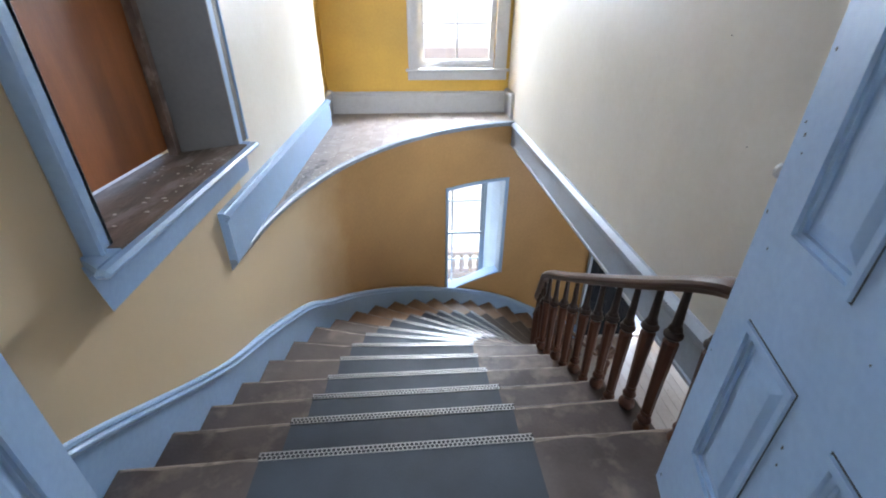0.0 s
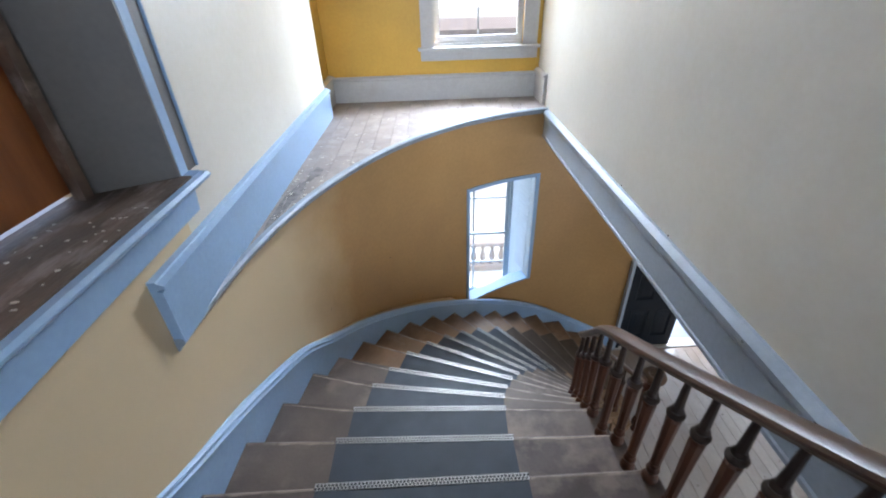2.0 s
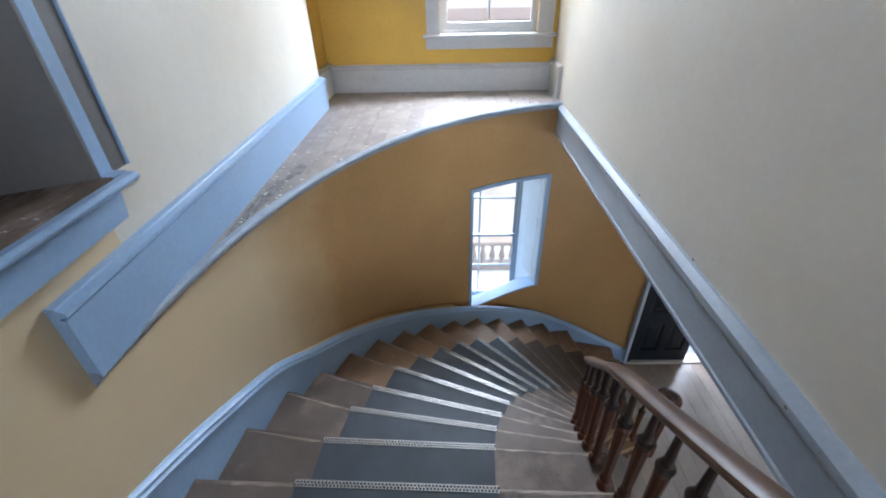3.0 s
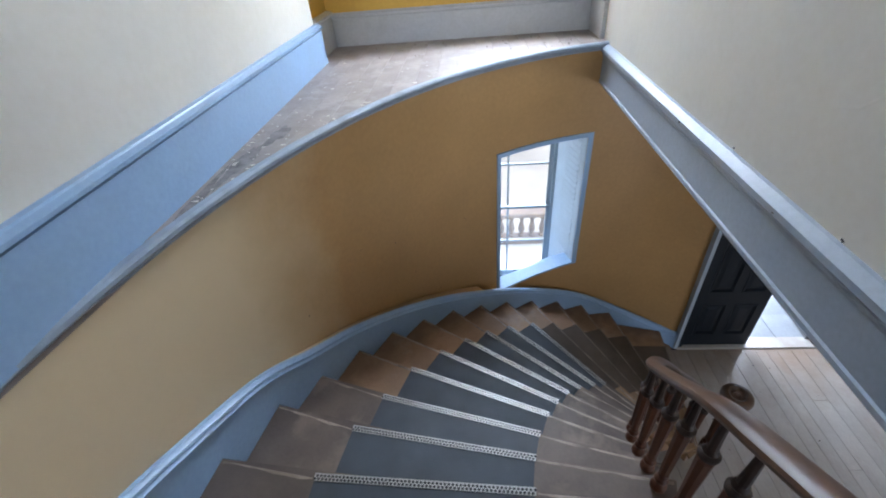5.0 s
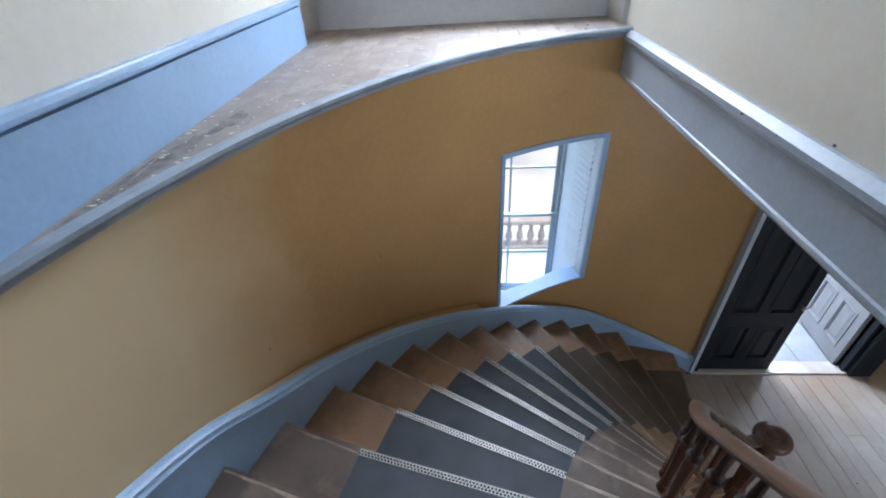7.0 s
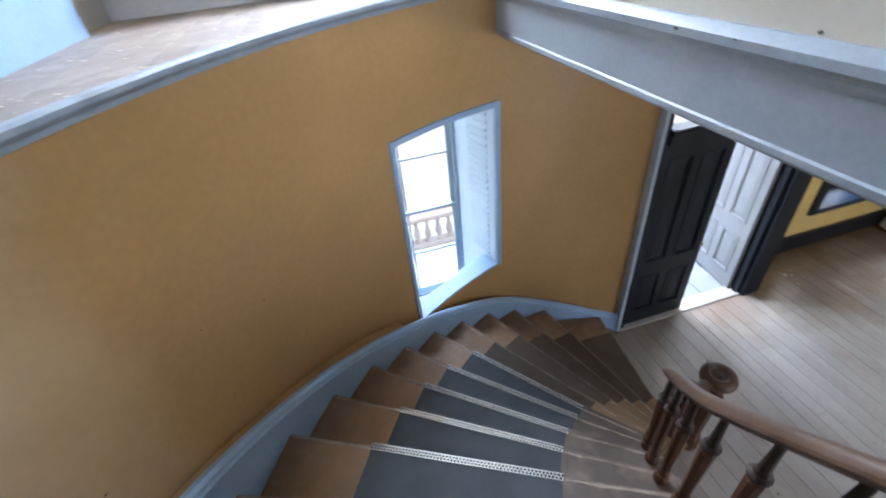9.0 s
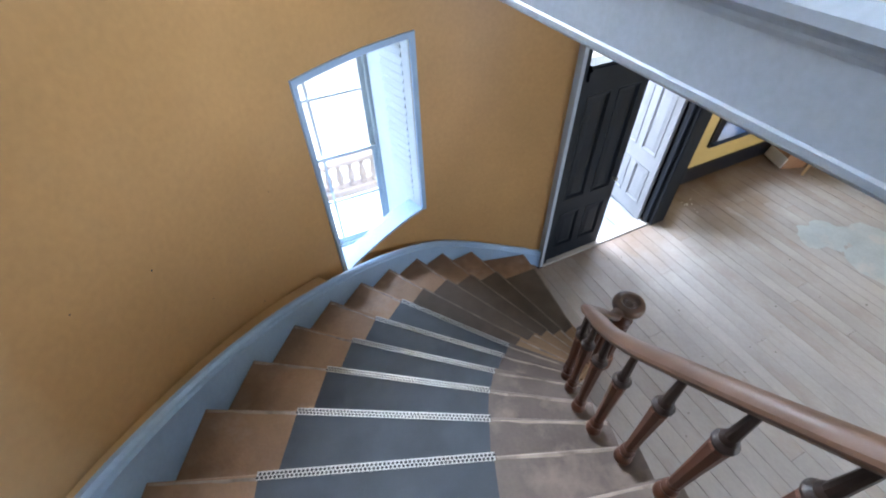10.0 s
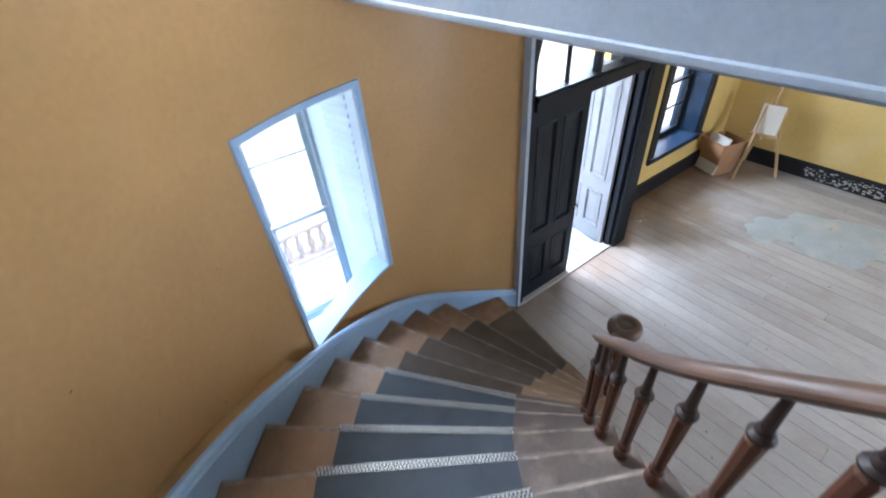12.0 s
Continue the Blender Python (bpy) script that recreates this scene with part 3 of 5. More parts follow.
# hall
HX1, HY0, HYF = 9.12, -1.5, 6.95
structure("ceiling_hall", boxes((XR + 0.2, HX1 + 0.2, HY0, 7.4, 3.36, 3.5), (0, XR + 0.2, HY0, 0.85, 3.2, 3.34)), CEILING, "plain white hall ceiling", "ceiling")
structure("wall_hall_end", boxes((HX1, HX1 + 0.2, HY0, 7.4, 0, 3.4)), HALL_YELLOW, "yellow plaster hall end wall", "wall")
# unseen wall, left open in the middle for the hall fill lamp
structure("wall_hall_back", boxes((-0.35, 5.0, HY0 - 0.2, HY0, 0, 3.4), (7.8, HX1 + 0.2, HY0 - 0.2, HY0, 0, 3.4), (5.0, 7.8, HY0 - 0.2, HY0, 0, 0.85), (5.0, 7.8, HY0 - 0.2, HY0, 2.75, 3.4)), HALL_YELLOW, "yellow plaster hall back wall", "wall")
structure("wall_hall_left", boxes((-0.35, 0, HY0, 0.85, 0, 3.3)), YELLOW, "plain yellow plaster wall under the landing", "wall")
HW0, HW1, HWZ0, HWZ1 = 6.92, 8.08, 0.64, 2.35
structure("wall_hall_front", boxes((5.72, HW0, HYF, HYF + 0.42, 0, 3.4), (HW1, HX1, HYF, HYF + 0.42, 0, 3.4), (HW0, HW1, HYF, HYF + 0.42, 0, HWZ0), (HW0, HW1, HYF, HYF + 0.42, HWZ1, 3.4)), HALL_YELLOW, "yellow plaster front wall of the hall around a window", "wall")
structure("baseboard_hall_front", boxes((5.74, HX1 - 0.02, HYF - 0.03, HYF, 0, 0.23), (5.74, HX1 - 0.02, HYF - 0.02, HYF, 0.23, 0.25)), BLACK_TRIM, "black painted skirting board", "skirting board")
structure("baseboard_hall_end", boxes((HX1 - 0.03, HX1, HY0, HYF - 0.03, 0, 0.23), (HX1 - 0.02, HX1, HY0, HYF - 0.03, 0.23, 0.25)), BLACK_TRIM, "black painted skirting board with flaking patches", "skirting board")
structure("subfloor", boxes((-0.2, HX1 + 0.2, HY0 - 0.2, 7.05, -0.2, -0.012)), DARK_HOLE, "dark subfloor under the boards", "subfloor")

# ---- stair ----
stair = thing("staircase", "winding wooden staircase with worn brown treads and pale blue strings", "staircase")
runner = thing("stair_runner", "dark slate blue runner with bright metal nosing strips", "stair carpet")


def off(p, d, s):
    return (p[0] + d[0] * s, p[1] + d[1] * s)


def forward(k):
    """The downhill way across nosing k."""
    o, i = Vector(OUTER[k - 1]), Vector(INNER[k - 1])
    d = (i - o).normalized()
    return (-d.y, d.x)


for k in range(1, 20):
    o, i = OUTER[k - 1], INNER[k - 1]
    f = forward(k)
    if k > 1:
        bo, bi = OUTER[k - 2], INNER[k - 2]
        fb = forward(k - 1)
    else:
        bo, bi, fb = (XL + 0.03, 1.69), (2.05, 1.71), (0, 1)
    inner_front = (i[0] + 0.045 * (i[0] - o[0]), i[1] + 0.045 * (i[1] - o[1]))
    inner_back = (bi[0] + 0.045 * (bi[0] - bo[0]), bi[1] + 0.045 * (bi[1] - bo[1]))
    z = level(k)
    back_o, back_i = off(bo, fb, -0.035), off(inner_back, fb, -0.035)
    mf = ((RUN_L[k - 1][0] + RUN_R[k - 1][0]) / 2, (RUN_L[k - 1][1] + RUN_R[k - 1][1]) / 2)
    mb = off(((RUN_L[k - 2][0] + RUN_R[k - 2][0]) / 2, (RUN_L[k - 2][1] + RUN_R[k - 2][1]) / 2) if k > 1 else (0.98, 1.70), fb, -0.035)
    whole = bmesh.new()
    halves = [([o, mf, mb, back_o], 0), ([mf, inner_front, back_i, mb], 1)]
    if k == 19:
        halves = [([o, (3.56, 6.10), (3.50, 5.85), mb, back_o], 0), ([(3.50, 5.85), (3.50, 5.45), inner_front, back_i, mb], 1)]
    outer_mat = TREAD_GREY if k < 5 else (TREAD_PALE if k < 9 else TREAD_WOOD)
    inner_mat = TREAD_GREY if k < 6 else (TREAD_PALE if k < 15 else TREAD_TAN)
    for pts, slot in halves:
        bm = prism(bmesh.new(), pts, z - 0.034, z)
        front = [e for e in bm.edges if all((Vector(v.co.xy) - Vector(o)).dot(Vector(f)) > -0.012 for v in e.verts) and abs(e.verts[0].co.z - e.verts[1].co.z) < 1e-5]
        bmesh.ops.bevel(bm, geom=front, offset=0.012, segments=3, affect="EDGES", profile=0.5)
        for face in bm.faces:
            face.material_index = slot
        tmp = bpy.data.meshes.new("tread_half")
        bm.to_mesh(tmp)
        bm.free()
        whole.from_mesh(tmp)
        bpy.data.meshes.remove(tmp)
    tread = part("tread", whole, outer_mat, stair)
    tread.data.materials.append(inner_mat)
    ro, ri = off(o, f, -0.03), off((i[0] + 0.02 * (i[0] - o[0]), i[1] + 0.02 * (i[1] - o[1])), f, -0.03)
    part("riser", prism(bmesh.new(), [ro, ri, off(ri, f, -0.018), off(ro, f, -0.018)], z - RISE, z - 0.034), TREAD_WOOD, stair)
    # paint rubbed off along the front edge, on both sides of the runner
    for pa, pb in ((o, RUN_L[k - 1]), (RUN_R[k - 1], inner_front)):
        pa, pb = Vector(pa), Vector(pb)
        steps = 7
        edge_bm = bmesh.new()
        wear = random.Random(k * 7 + int(pa.x * 10))
        rows_ = []
        for q in range(steps + 1):
            c = pa.lerp(pb, 0.02 + 0.96 * q / steps)
            width = wear.uniform(0.004, 0.017)
            rows_.append([edge_bm.verts.new((*off(c, f, -0.004), z - 0.0028)), edge_bm.verts.new((*off(c, f, -0.0105), z + 0.0007)), edge_bm.verts.new((*off(c, f, -0.0105 - width), z + 0.0007)), edge_bm.verts.new((*off(c, f, -0.0105), z - 0.006))])
        for ra, rb in zip(rows_, rows_[1:]):
            for q in range(4):
                edge_bm.faces.new((ra[q], ra[(q + 1) % 4], rb[(q + 1) % 4], rb[q]))
        part("worn_edge", edge_bm, WORN_EDGE, tread)
    # runner over tread and riser
    l, r = RUN_L[k - 1], RUN_R[k - 1]
    bl, br = (RUN_L[k - 2], RUN_R[k - 2]) if k > 1 else ((0.45, 1.0), (1.51, 1.0))
    fl, fr = off(l, f, 0.004), off(r, f, 0.004)
    bm = prism(bmesh.new(), [fl, fr, off(br, fb, -0.030), off(bl, fb, -0.030)], z + 0.001, z + 0.007)
    prism(bm, [fl, fr, off(r, f, -0.001), off(l, f, -0.001)], z - 0.036, z + 0.007)
    part("tread_cover", bm, CARPET if k < 15 else CARPET_OLD, runner)
    part("riser_cover", prism(bmesh.new(), [off(l, f, -0.025), off(r, f, -0.025), off(r, f, -0.031), off(l, f, -0.031)], z - RISE + 0.006, z - 0.034), CARPET if k < 15 else CARPET_OLD, runner)
    if k > 14:
        part("worn_edge", prism(bmesh.new(), [off(l, f, 0.0055), off(r, f, 0.0055), off(r, f, -0.010), off(l, f, -0.010)], z - 0.004, z + 0.0078), CARPET_EDGE, runner, "paler rubbed front edge")
    if k <= 14:
        e = (Vector(r) - Vector(l)).normalized()
        a0, a1 = off(l, e, -0.004), off(r, e, 0.006)
        bm = prism(bmesh.new(), [off(a0, f, 0.008), off(a1, f, 0.008), off(a1, f, -0.024), off(a0, f, -0.024)], z + 0.0075, z + 0.0105)
        prism(bm, [off(a0, f, 0.010), off(a1, f, 0.010), off(a1, f, 0.007), off(a0, f, 0.007)], z - 0.012, z + 0.0105)
        strip = part("nosing_strip", bm, METAL, runner)
        bm = bmesh.new()
        length = (Vector(a1) - Vector(a0)).length
        count = int(length / 0.0175)
        for row, shift in ((-0.0155, 0.25), (-0.0015, 0.75)):
            for j in range(count):
                c = Vector(off(off(a0, e, (j + shift) * length / count), f, row))
                u, w = e * 0.0074, Vector(f) * 0.0058
                q = [c + u, c + u * 0.45 + w, c - u * 0.45 + w, c - u, c - u * 0.45 - w, c + u * 0.45 - w]
                prism(bm, [(p.x, p.y) for p in q], z + 0.0102, z + 0.0110)
        part("perforation", bm, DARK_HOLE, strip)

# wall string with a moulded top, set clear of the curved wall to fit the camera's view
STRING_RISE = [0.235, 0.23, 0.222, 0.216, 0.235, 0.258, 0.27, 0.252, 0.236, 0.214, 0.203, 0.193, 0.190, 0.186, 0.182, 0.176, 0.166, 0.130, 0.075]


def flowing(points, n=6):
    """A smooth line of points through the given ones."""
    pts = [Vector(p) for p in points]
    out = []
    for i in range(len(pts) - 1):
        p0, p1, p2, p3 = pts[max(i - 1, 0)], pts[i], pts[i + 1], pts[min(i + 2, len(pts) - 1)]
        for j in range(n):
            t = j / n
            out.append(0.5 * (2 * p1 + (p2 - p0) * t + (2 * p0 - 5 * p1 + 4 * p2 - p3) * t * t + (3 * p1 - p0 - 3 * p2 + p3) * t ** 3))
    return out + [pts[-1]]


def string_path():
    """The top of the string along its face, from the doorway to the hall floor."""
    top = [(XL + 0.005, y, LANDING + dz) for y, dz in ((1.02, 0.375), (1.40, 0.375), (1.62, 0.37), (1.78, 0.34))]
    top += [(*OUTER[k - 1], level(k) + STRING_RISE[k - 1]) for k in range(1, 20)]
    return flowing(top + [(3.762, 6.50, 0.255)])


STRING_TOP = string_path()
part("wall_string", sweep(bmesh.new(), STRING_TOP, [(-0.03, -0.50), (0.0, -0.50), (0.0, -0.066), (-0.03, -0.066)]), BLUE, stair, "pale blue wall string board", smooth=True)
part("string_moulding", sweep(bmesh.new(), STRING_TOP, [(-0.036, -0.068), (0.010, -0.068), (0.015, -0.062), (0.015, -0.050), (0.006, -0.043), (0.001, -0.038), (0.010, -0.029), (0.007, -0.015), (-0.006, -0.007), (-0.012, 0.0), (-0.036, 0.0)]), BLUE, stair, "reeded pale blue string moulding", smooth=True)
# yellow filler added between string and curved wall, sloped to suit the camera's view
bm = bmesh.new()
rings = []
for p in STRING_TOP:
    if p.y < CY + 0.3:
        continue
    a = math.degrees(math.atan2((p.y - CY) / RY, (p.x - CX) / RX))
    if a < A_END:
        break
    w, f = Vector(curve(a, 0.004)), Vector(curve(a, 0.0))
    n = (Vector((p.x, p.y)) - f)
    gap = max(0.0, n.length - 0.034)
    q = f + n.normalized() * gap
    rings.append([bm.verts.new((q.x, q.y, p.z - 0.012)), bm.verts.new((w.x, w.y, p.z - 0.012 - (1.6 if 97.0 < a < 124.0 else 0.25) * gap)), bm.verts.new((w.x, w.y, p.z - 0.5)), bm.verts.new((q.x, q.y, p.z - 0.5))])
for a, b in zip(rings, rings[1:]):
    for m in range(4):
        bm.faces.new((a[m], a[(m + 1) % 4], b[(m + 1) % 4], b[m]))
part("string_filler", bm, YELLOW, stair, "added yellow filler behind the string", smooth=True)

# open-side string under the tread ends
bm = bmesh.new()
for k in range(1, 19):
    a, b = Vector(INNER[k - 1]), Vector(INNER[k])
    d = (b - a).normalized()
    s = Vector((-d.y, d.x)) * 0.02
    a, b = a - d * 0.02, b + d * 0.0
    prism(bm, [tuple(a + s), tuple(b + s), tuple(b - s), tuple(a - s)], lambda x, y, k=k: max(level(k + 1) - 0.22, 0.0), level(k + 1) - 0.034)
part("open_string", bm, TREAD_WOOD, stair)

# ---- balustrade ----
balustrade = thing("stair_balustrade", "dark turned wooden balusters under a polished curved handrail", "balustrade")
BAL_LINE = [(2.055, p[1]) if n < 6 else off(p, (Vector(INNER[n]) - Vector(OUTER[n])).normalized(), 0.0) for n, p in enumerate(INNER)]


def baluster(height):
    """Turned baluster: round foot, eight-sided tapering shaft, ring collar and thin neck."""
    h = height
    foot = lathe(bmesh.new(), [(0.020, 0.0), (0.030, 0.004), (0.037, 0.020), (0.037, 0.036), (0.029, 0.054), (0.019, 0.062), (0.019, 0.068), (0.028, 0.078), (0.031, 0.090), (0.026, 0.102), (0.018, 0.109), (0.018, 0.114), (0.024, 0.121), (0.024, 0.129), (0.018, 0.136)], 14)
    shaft = lathe(bmesh.new(), [(0.018, 0.134), (0.023, 0.142), (0.0255, h * 0.40), (0.0305, h * 0.64), (0.0315, h * 0.668), (0.024, h * 0.682)], 8, twist=radians(22.5))
    collar = lathe(bmesh.new(), [(0.020, h * 0.678), (0.021, h * 0.690), (0.031, h * 0.698), (0.037, h * 0.708), (0.037, h * 0.720), (0.031, h * 0.729), (0.023, h * 0.738), (0.027, h * 0.748), (0.025, h * 0.758), (0.019, h * 0.772)], 16)
    neck = lathe(bmesh.new(), [(0.0195, h * 0.768), (0.0165, h * 0.86), (0.0135, h)], 10)
    return [mesh_of("shaft", shaft, DARK_WOOD), mesh_of("foot", foot, DARK_WOOD, True), mesh_of("collar", collar, COLLAR_WOOD, True), mesh_of("neck", neck, COLLAR_WOOD, True)]


NEWEL = (3.58, 5.12)
rail = [(2.44, 1.92, LANDING + 0.745), (2.27, 1.89, LANDING + 0.745), (2.13, 1.92, LANDING + 0.75), (2.065, 2.03, LANDING + 0.73)]
for k in range(2, 19):
    rail.append((BAL_LINE[k - 1][0], BAL_LINE[k - 1][1], level(k) + 0.715))
rail += [(3.42, 5.09, 1.02), (NEWEL[0], NEWEL[1], 1.015)]
RAIL_LINE = flowing(rail, 8)


MESHES = {}
SPOTS = [(2.055, 1.955, level(1), 0.72)]
for k in range(2, 7):
    yk = INNER[k - 1][1]
    SPOTS += [(2.05, yk - 0.195, level(k), 0.72 - 0.06 + 0.10), (2.05, yk - 0.05, level(k), 0.70)]
for k in range(7, 19):
    p, f = BAL_LINE[k - 1], forward(k)
    q = off(p, f, -0.05)
    SPOTS.append((q[0], q[1], level(k), 0.715))
for x, y, z, h in SPOTS:
    h = round(min(RAIL_LINE, key=lambda p: (p.x - x) ** 2 + (p.y - y) ** 2 + (0.02 * (p.z - z - h)) ** 2).z - 0.055 - z, 2)
    if h not in MESHES:
        MESHES[h] = baluster(h)
    shaft, foot, collar, neck = MESHES[h]
    b = new("baluster", shaft)
    b.parent = balustrade
    b.location = (x, y, z)
    b.rotation_euler = (0, 0, random.uniform(0, 1.5))
    for n, me in (("baluster_foot", foot), ("baluster_collar", collar), ("baluster_neck", neck)):
        c = new(n, me)
        c.parent = b


RAIL_PROFILE = [(-0.036, -0.024), (-0.028, -0.040), (0.028, -0.040), (0.036, -0.024), (0.046, -0.016), (0.050, -0.002), (0.045, 0.013), (0.028, 0.025), (0.0, 0.030), (-0.028, 0.025), (-0.045, 0.013), (-0.050, -0.002), (-0.046, -0.016)]
part("handrail", sweep(bmesh.new(), [(p.x, p.y, p.z - 0.03) for p in RAIL_LINE], RAIL_PROFILE), RAIL_WOOD, balustrade, "polished brown moulded handrail", smooth=True)

newel = thing("newel_post", "stout turned dark wooden newel with a round scroll cap", "newel post", at=(NEWEL[0], NEWEL[1], 0))
part("newel_base", lathe(bmesh.new(), [(0.085, 0), (0.085, 0.16), (0.07, 0.18), (0.075, 0.20), (0.06, 0.23)], 8, twist=radians(22.5)), DARK_WOOD, newel)
part("newel_shaft", lathe(bmesh.new(), [(0.055, 0.22), (0.062, 0.26), (0.078, 0.66), (0.080, 0.72), (0.064, 0.75)], 8, twist=radians(22.5)), DARK_WOOD, newel)
part("newel_collar", lathe(bmesh.new(), [(0.06, 0.74), (0.085, 0.76), (0.088, 0.79), (0.06, 0.82), (0.05, 0.86), (0.06, 0.93)], 20), DARK_WOOD, newel, smooth=True)
part("newel_cap", lathe(bmesh.new(), [(0.07, 0.925), (0.115, 0.935), (0.132, 0.955), (0.136, 0.985), (0.128, 1.012), (0.108, 1.028), (0.082, 1.032), (0.066, 1.022), (0.058, 1.008), (0.035, 1.004), (0.028, 1.016), (0.014, 1.02)], 28), RAIL_WOOD, newel, "polished round scroll cap", smooth=True)

# ---- panelled doors ----


def panel_leaf(width, height, thick, panels, mat, parent, stile=0.11, name="leaf"):
    """A framed leaf lying in x and z, y through its thickness, with raised panels (x0, x1, z0, z1) as fractions."""
    bm = boxes((0, width, -thick / 2 + 0.012, thick / 2 - 0.012, 0, height))
    xs = sorted({0.0, width} | {p[0] for p in panels} | {p[1] for p in panels})
    zs = sorted({0.0, height} | {p[2] for p in panels} | {p[3] for p in panels})
    for xa, xb in zip(xs, xs[1:]):
        for za, zb in zip(zs, zs[1:]):
            mx, mz = (xa + xb) / 2, (za + zb) / 2
            if not any(p[0] < mx < p[1] and p[2] < mz < p[3] for p in panels):
                box(bm, xa, xb, -thick / 2, -thick / 2 + 0.012, za, zb)
                box(bm, xa, xb, thick / 2 - 0.012, thick / 2, za, zb)
    leaf = part(name, bm, mat, parent)
    for p in panels:
        bm = bmesh.new()
        for side in (-1, 1):
            y = side * (thick / 2 - 0.012)
            for ins, w, hgt in ((0.0, 0.018, 0.020), (0.018, 0.014, 0.010)):
                x0, x1, z0, z1 = p[0] + ins, p[1] - ins, p[2] + ins, p[3] - ins
                ya, yb = sorted((y, y + side * hgt))
                box(bm, x0, x0 + w, ya, yb, z0, z1)
                box(bm, x1 - w, x1, ya, yb, z0, z1)
                box(bm, x0 + w, x1 - w, ya, yb, z0, z0 + w)
                box(bm, x0 + w, x1 - w, ya, yb, z1 - w, z1)
        part("panel_moulding", bm, mat, leaf)
        bm = bmesh.new()
        for side in (-1, 1):
            ya, yb = sorted((side * (thick / 2 - 0.012), side * (thick / 2 + 0.0006)))
            g = 0.0045
            for q in ((p[0] - g, p[0], p[2] - g, p[3] + g), (p[1], p[1] + g, p[2] - g, p[3] + g), (p[0], p[1], p[2] - g, p[2]), (p[0], p[1], p[3], p[3] + g)):
                box(bm, q[0], q[1], ya, yb, q[2], q[3])
        part("panel_joint", bm, JOINT, leaf)
        bm = bmesh.new()
        for side in (-1, 1):
            y = side * (thick / 2 - 0.013)
            m = min(0.085, (p[1] - p[0]) * 0.3)
            lo = [(p[0] + 0.035, p[2] + 0.035), (p[1] - 0.035, p[2] + 0.035), (p[1] - 0.035, p[3] - 0.035), (p[0] + 0.035, p[3] - 0.035)]
            hi = [(p[0] + m, p[2] + m), (p[1] - m, p[2] + m), (p[1] - m, p[3] - m), (p[0] + m, p[3] - m)]
            a = [bm.verts.new((u, y, v)) for u, v in lo]
            b = [bm.verts.new((u, y + side * 0.009, v)) for u, v in hi]
            bm.faces.new(b)
            bm.faces.new(a[::-1])
            for q in range(4):
                bm.faces.new((a[q], a[(q + 1) % 4], b[(q + 1) % 4], b[q]))
        part("raised_panel", bm, mat, leaf)
    return leaf


LEAF_W, LEAF_H = 0.86, 2.45
BLUE_PANELS = [(0.13, 0.365, 0.315, 0.81), (0.495, 0.73, 0.315, 0.81), (0.13, 0.365, 1.035, 2.30), (0.495, 0.73, 1.035, 2.30)]
right_leaf = thing("door_upper_right", "pale blue panelled door leaf standing open on the landing", "door", "landing double doors", "structure", at=(1.93, 1.82, LANDING + 0.012))
right_leaf.rotation_euler = (0, 0, radians(-107))
landing_leaf = panel_leaf(LEAF_W, LEAF_H, 0.045, BLUE_PANELS, BLUE, right_leaf)
knob = lathe(bmesh.new(), [(0.012, 0), (0.012, 0.02), (0.02, 0.024), (0.022, 0.034), (0.012, 0.042)], 12)
bmesh.ops.rotate(knob, verts=knob.verts[:], cent=(0, 0, 0), matrix=Matrix.Rotation(radians(-90), 3, "Y"))
bmesh.ops.translate(knob, verts=knob.verts[:], vec=(-0.001, 0, 1.135))
part("latch", knob, METAL, landing_leaf, "small bright metal latch", smooth=True)
left_leaf = thing("door_upper_left", "pale blue panelled door leaf folded back against the wall", "door", "landing double doors", "structure", at=(0.068, 1.752, LANDING + 0.012))
left_leaf.rotation_euler = (0, 0, radians(-72))
panel_leaf(LEAF_W, LEAF_H, 0.045, BLUE_PANELS, BLUE, left_leaf)
casing = thing("door_upper_casing", "pale blue casing of the double doorway", "door casing", kind="structure")
part("jamb", boxes((0.25, 0.31, 0.82, 1.05, LANDING, 6.15)), BLUE, casing)
part("jamb", boxes((1.73, 1.79, 0.82, 1.05, LANDING, 6.15)), BLUE, casing)
part("head", boxes((0.25, 1.79, 0.82, 1.05, 6.15, 6.22)), BLUE, casing)

# ---- windows ----


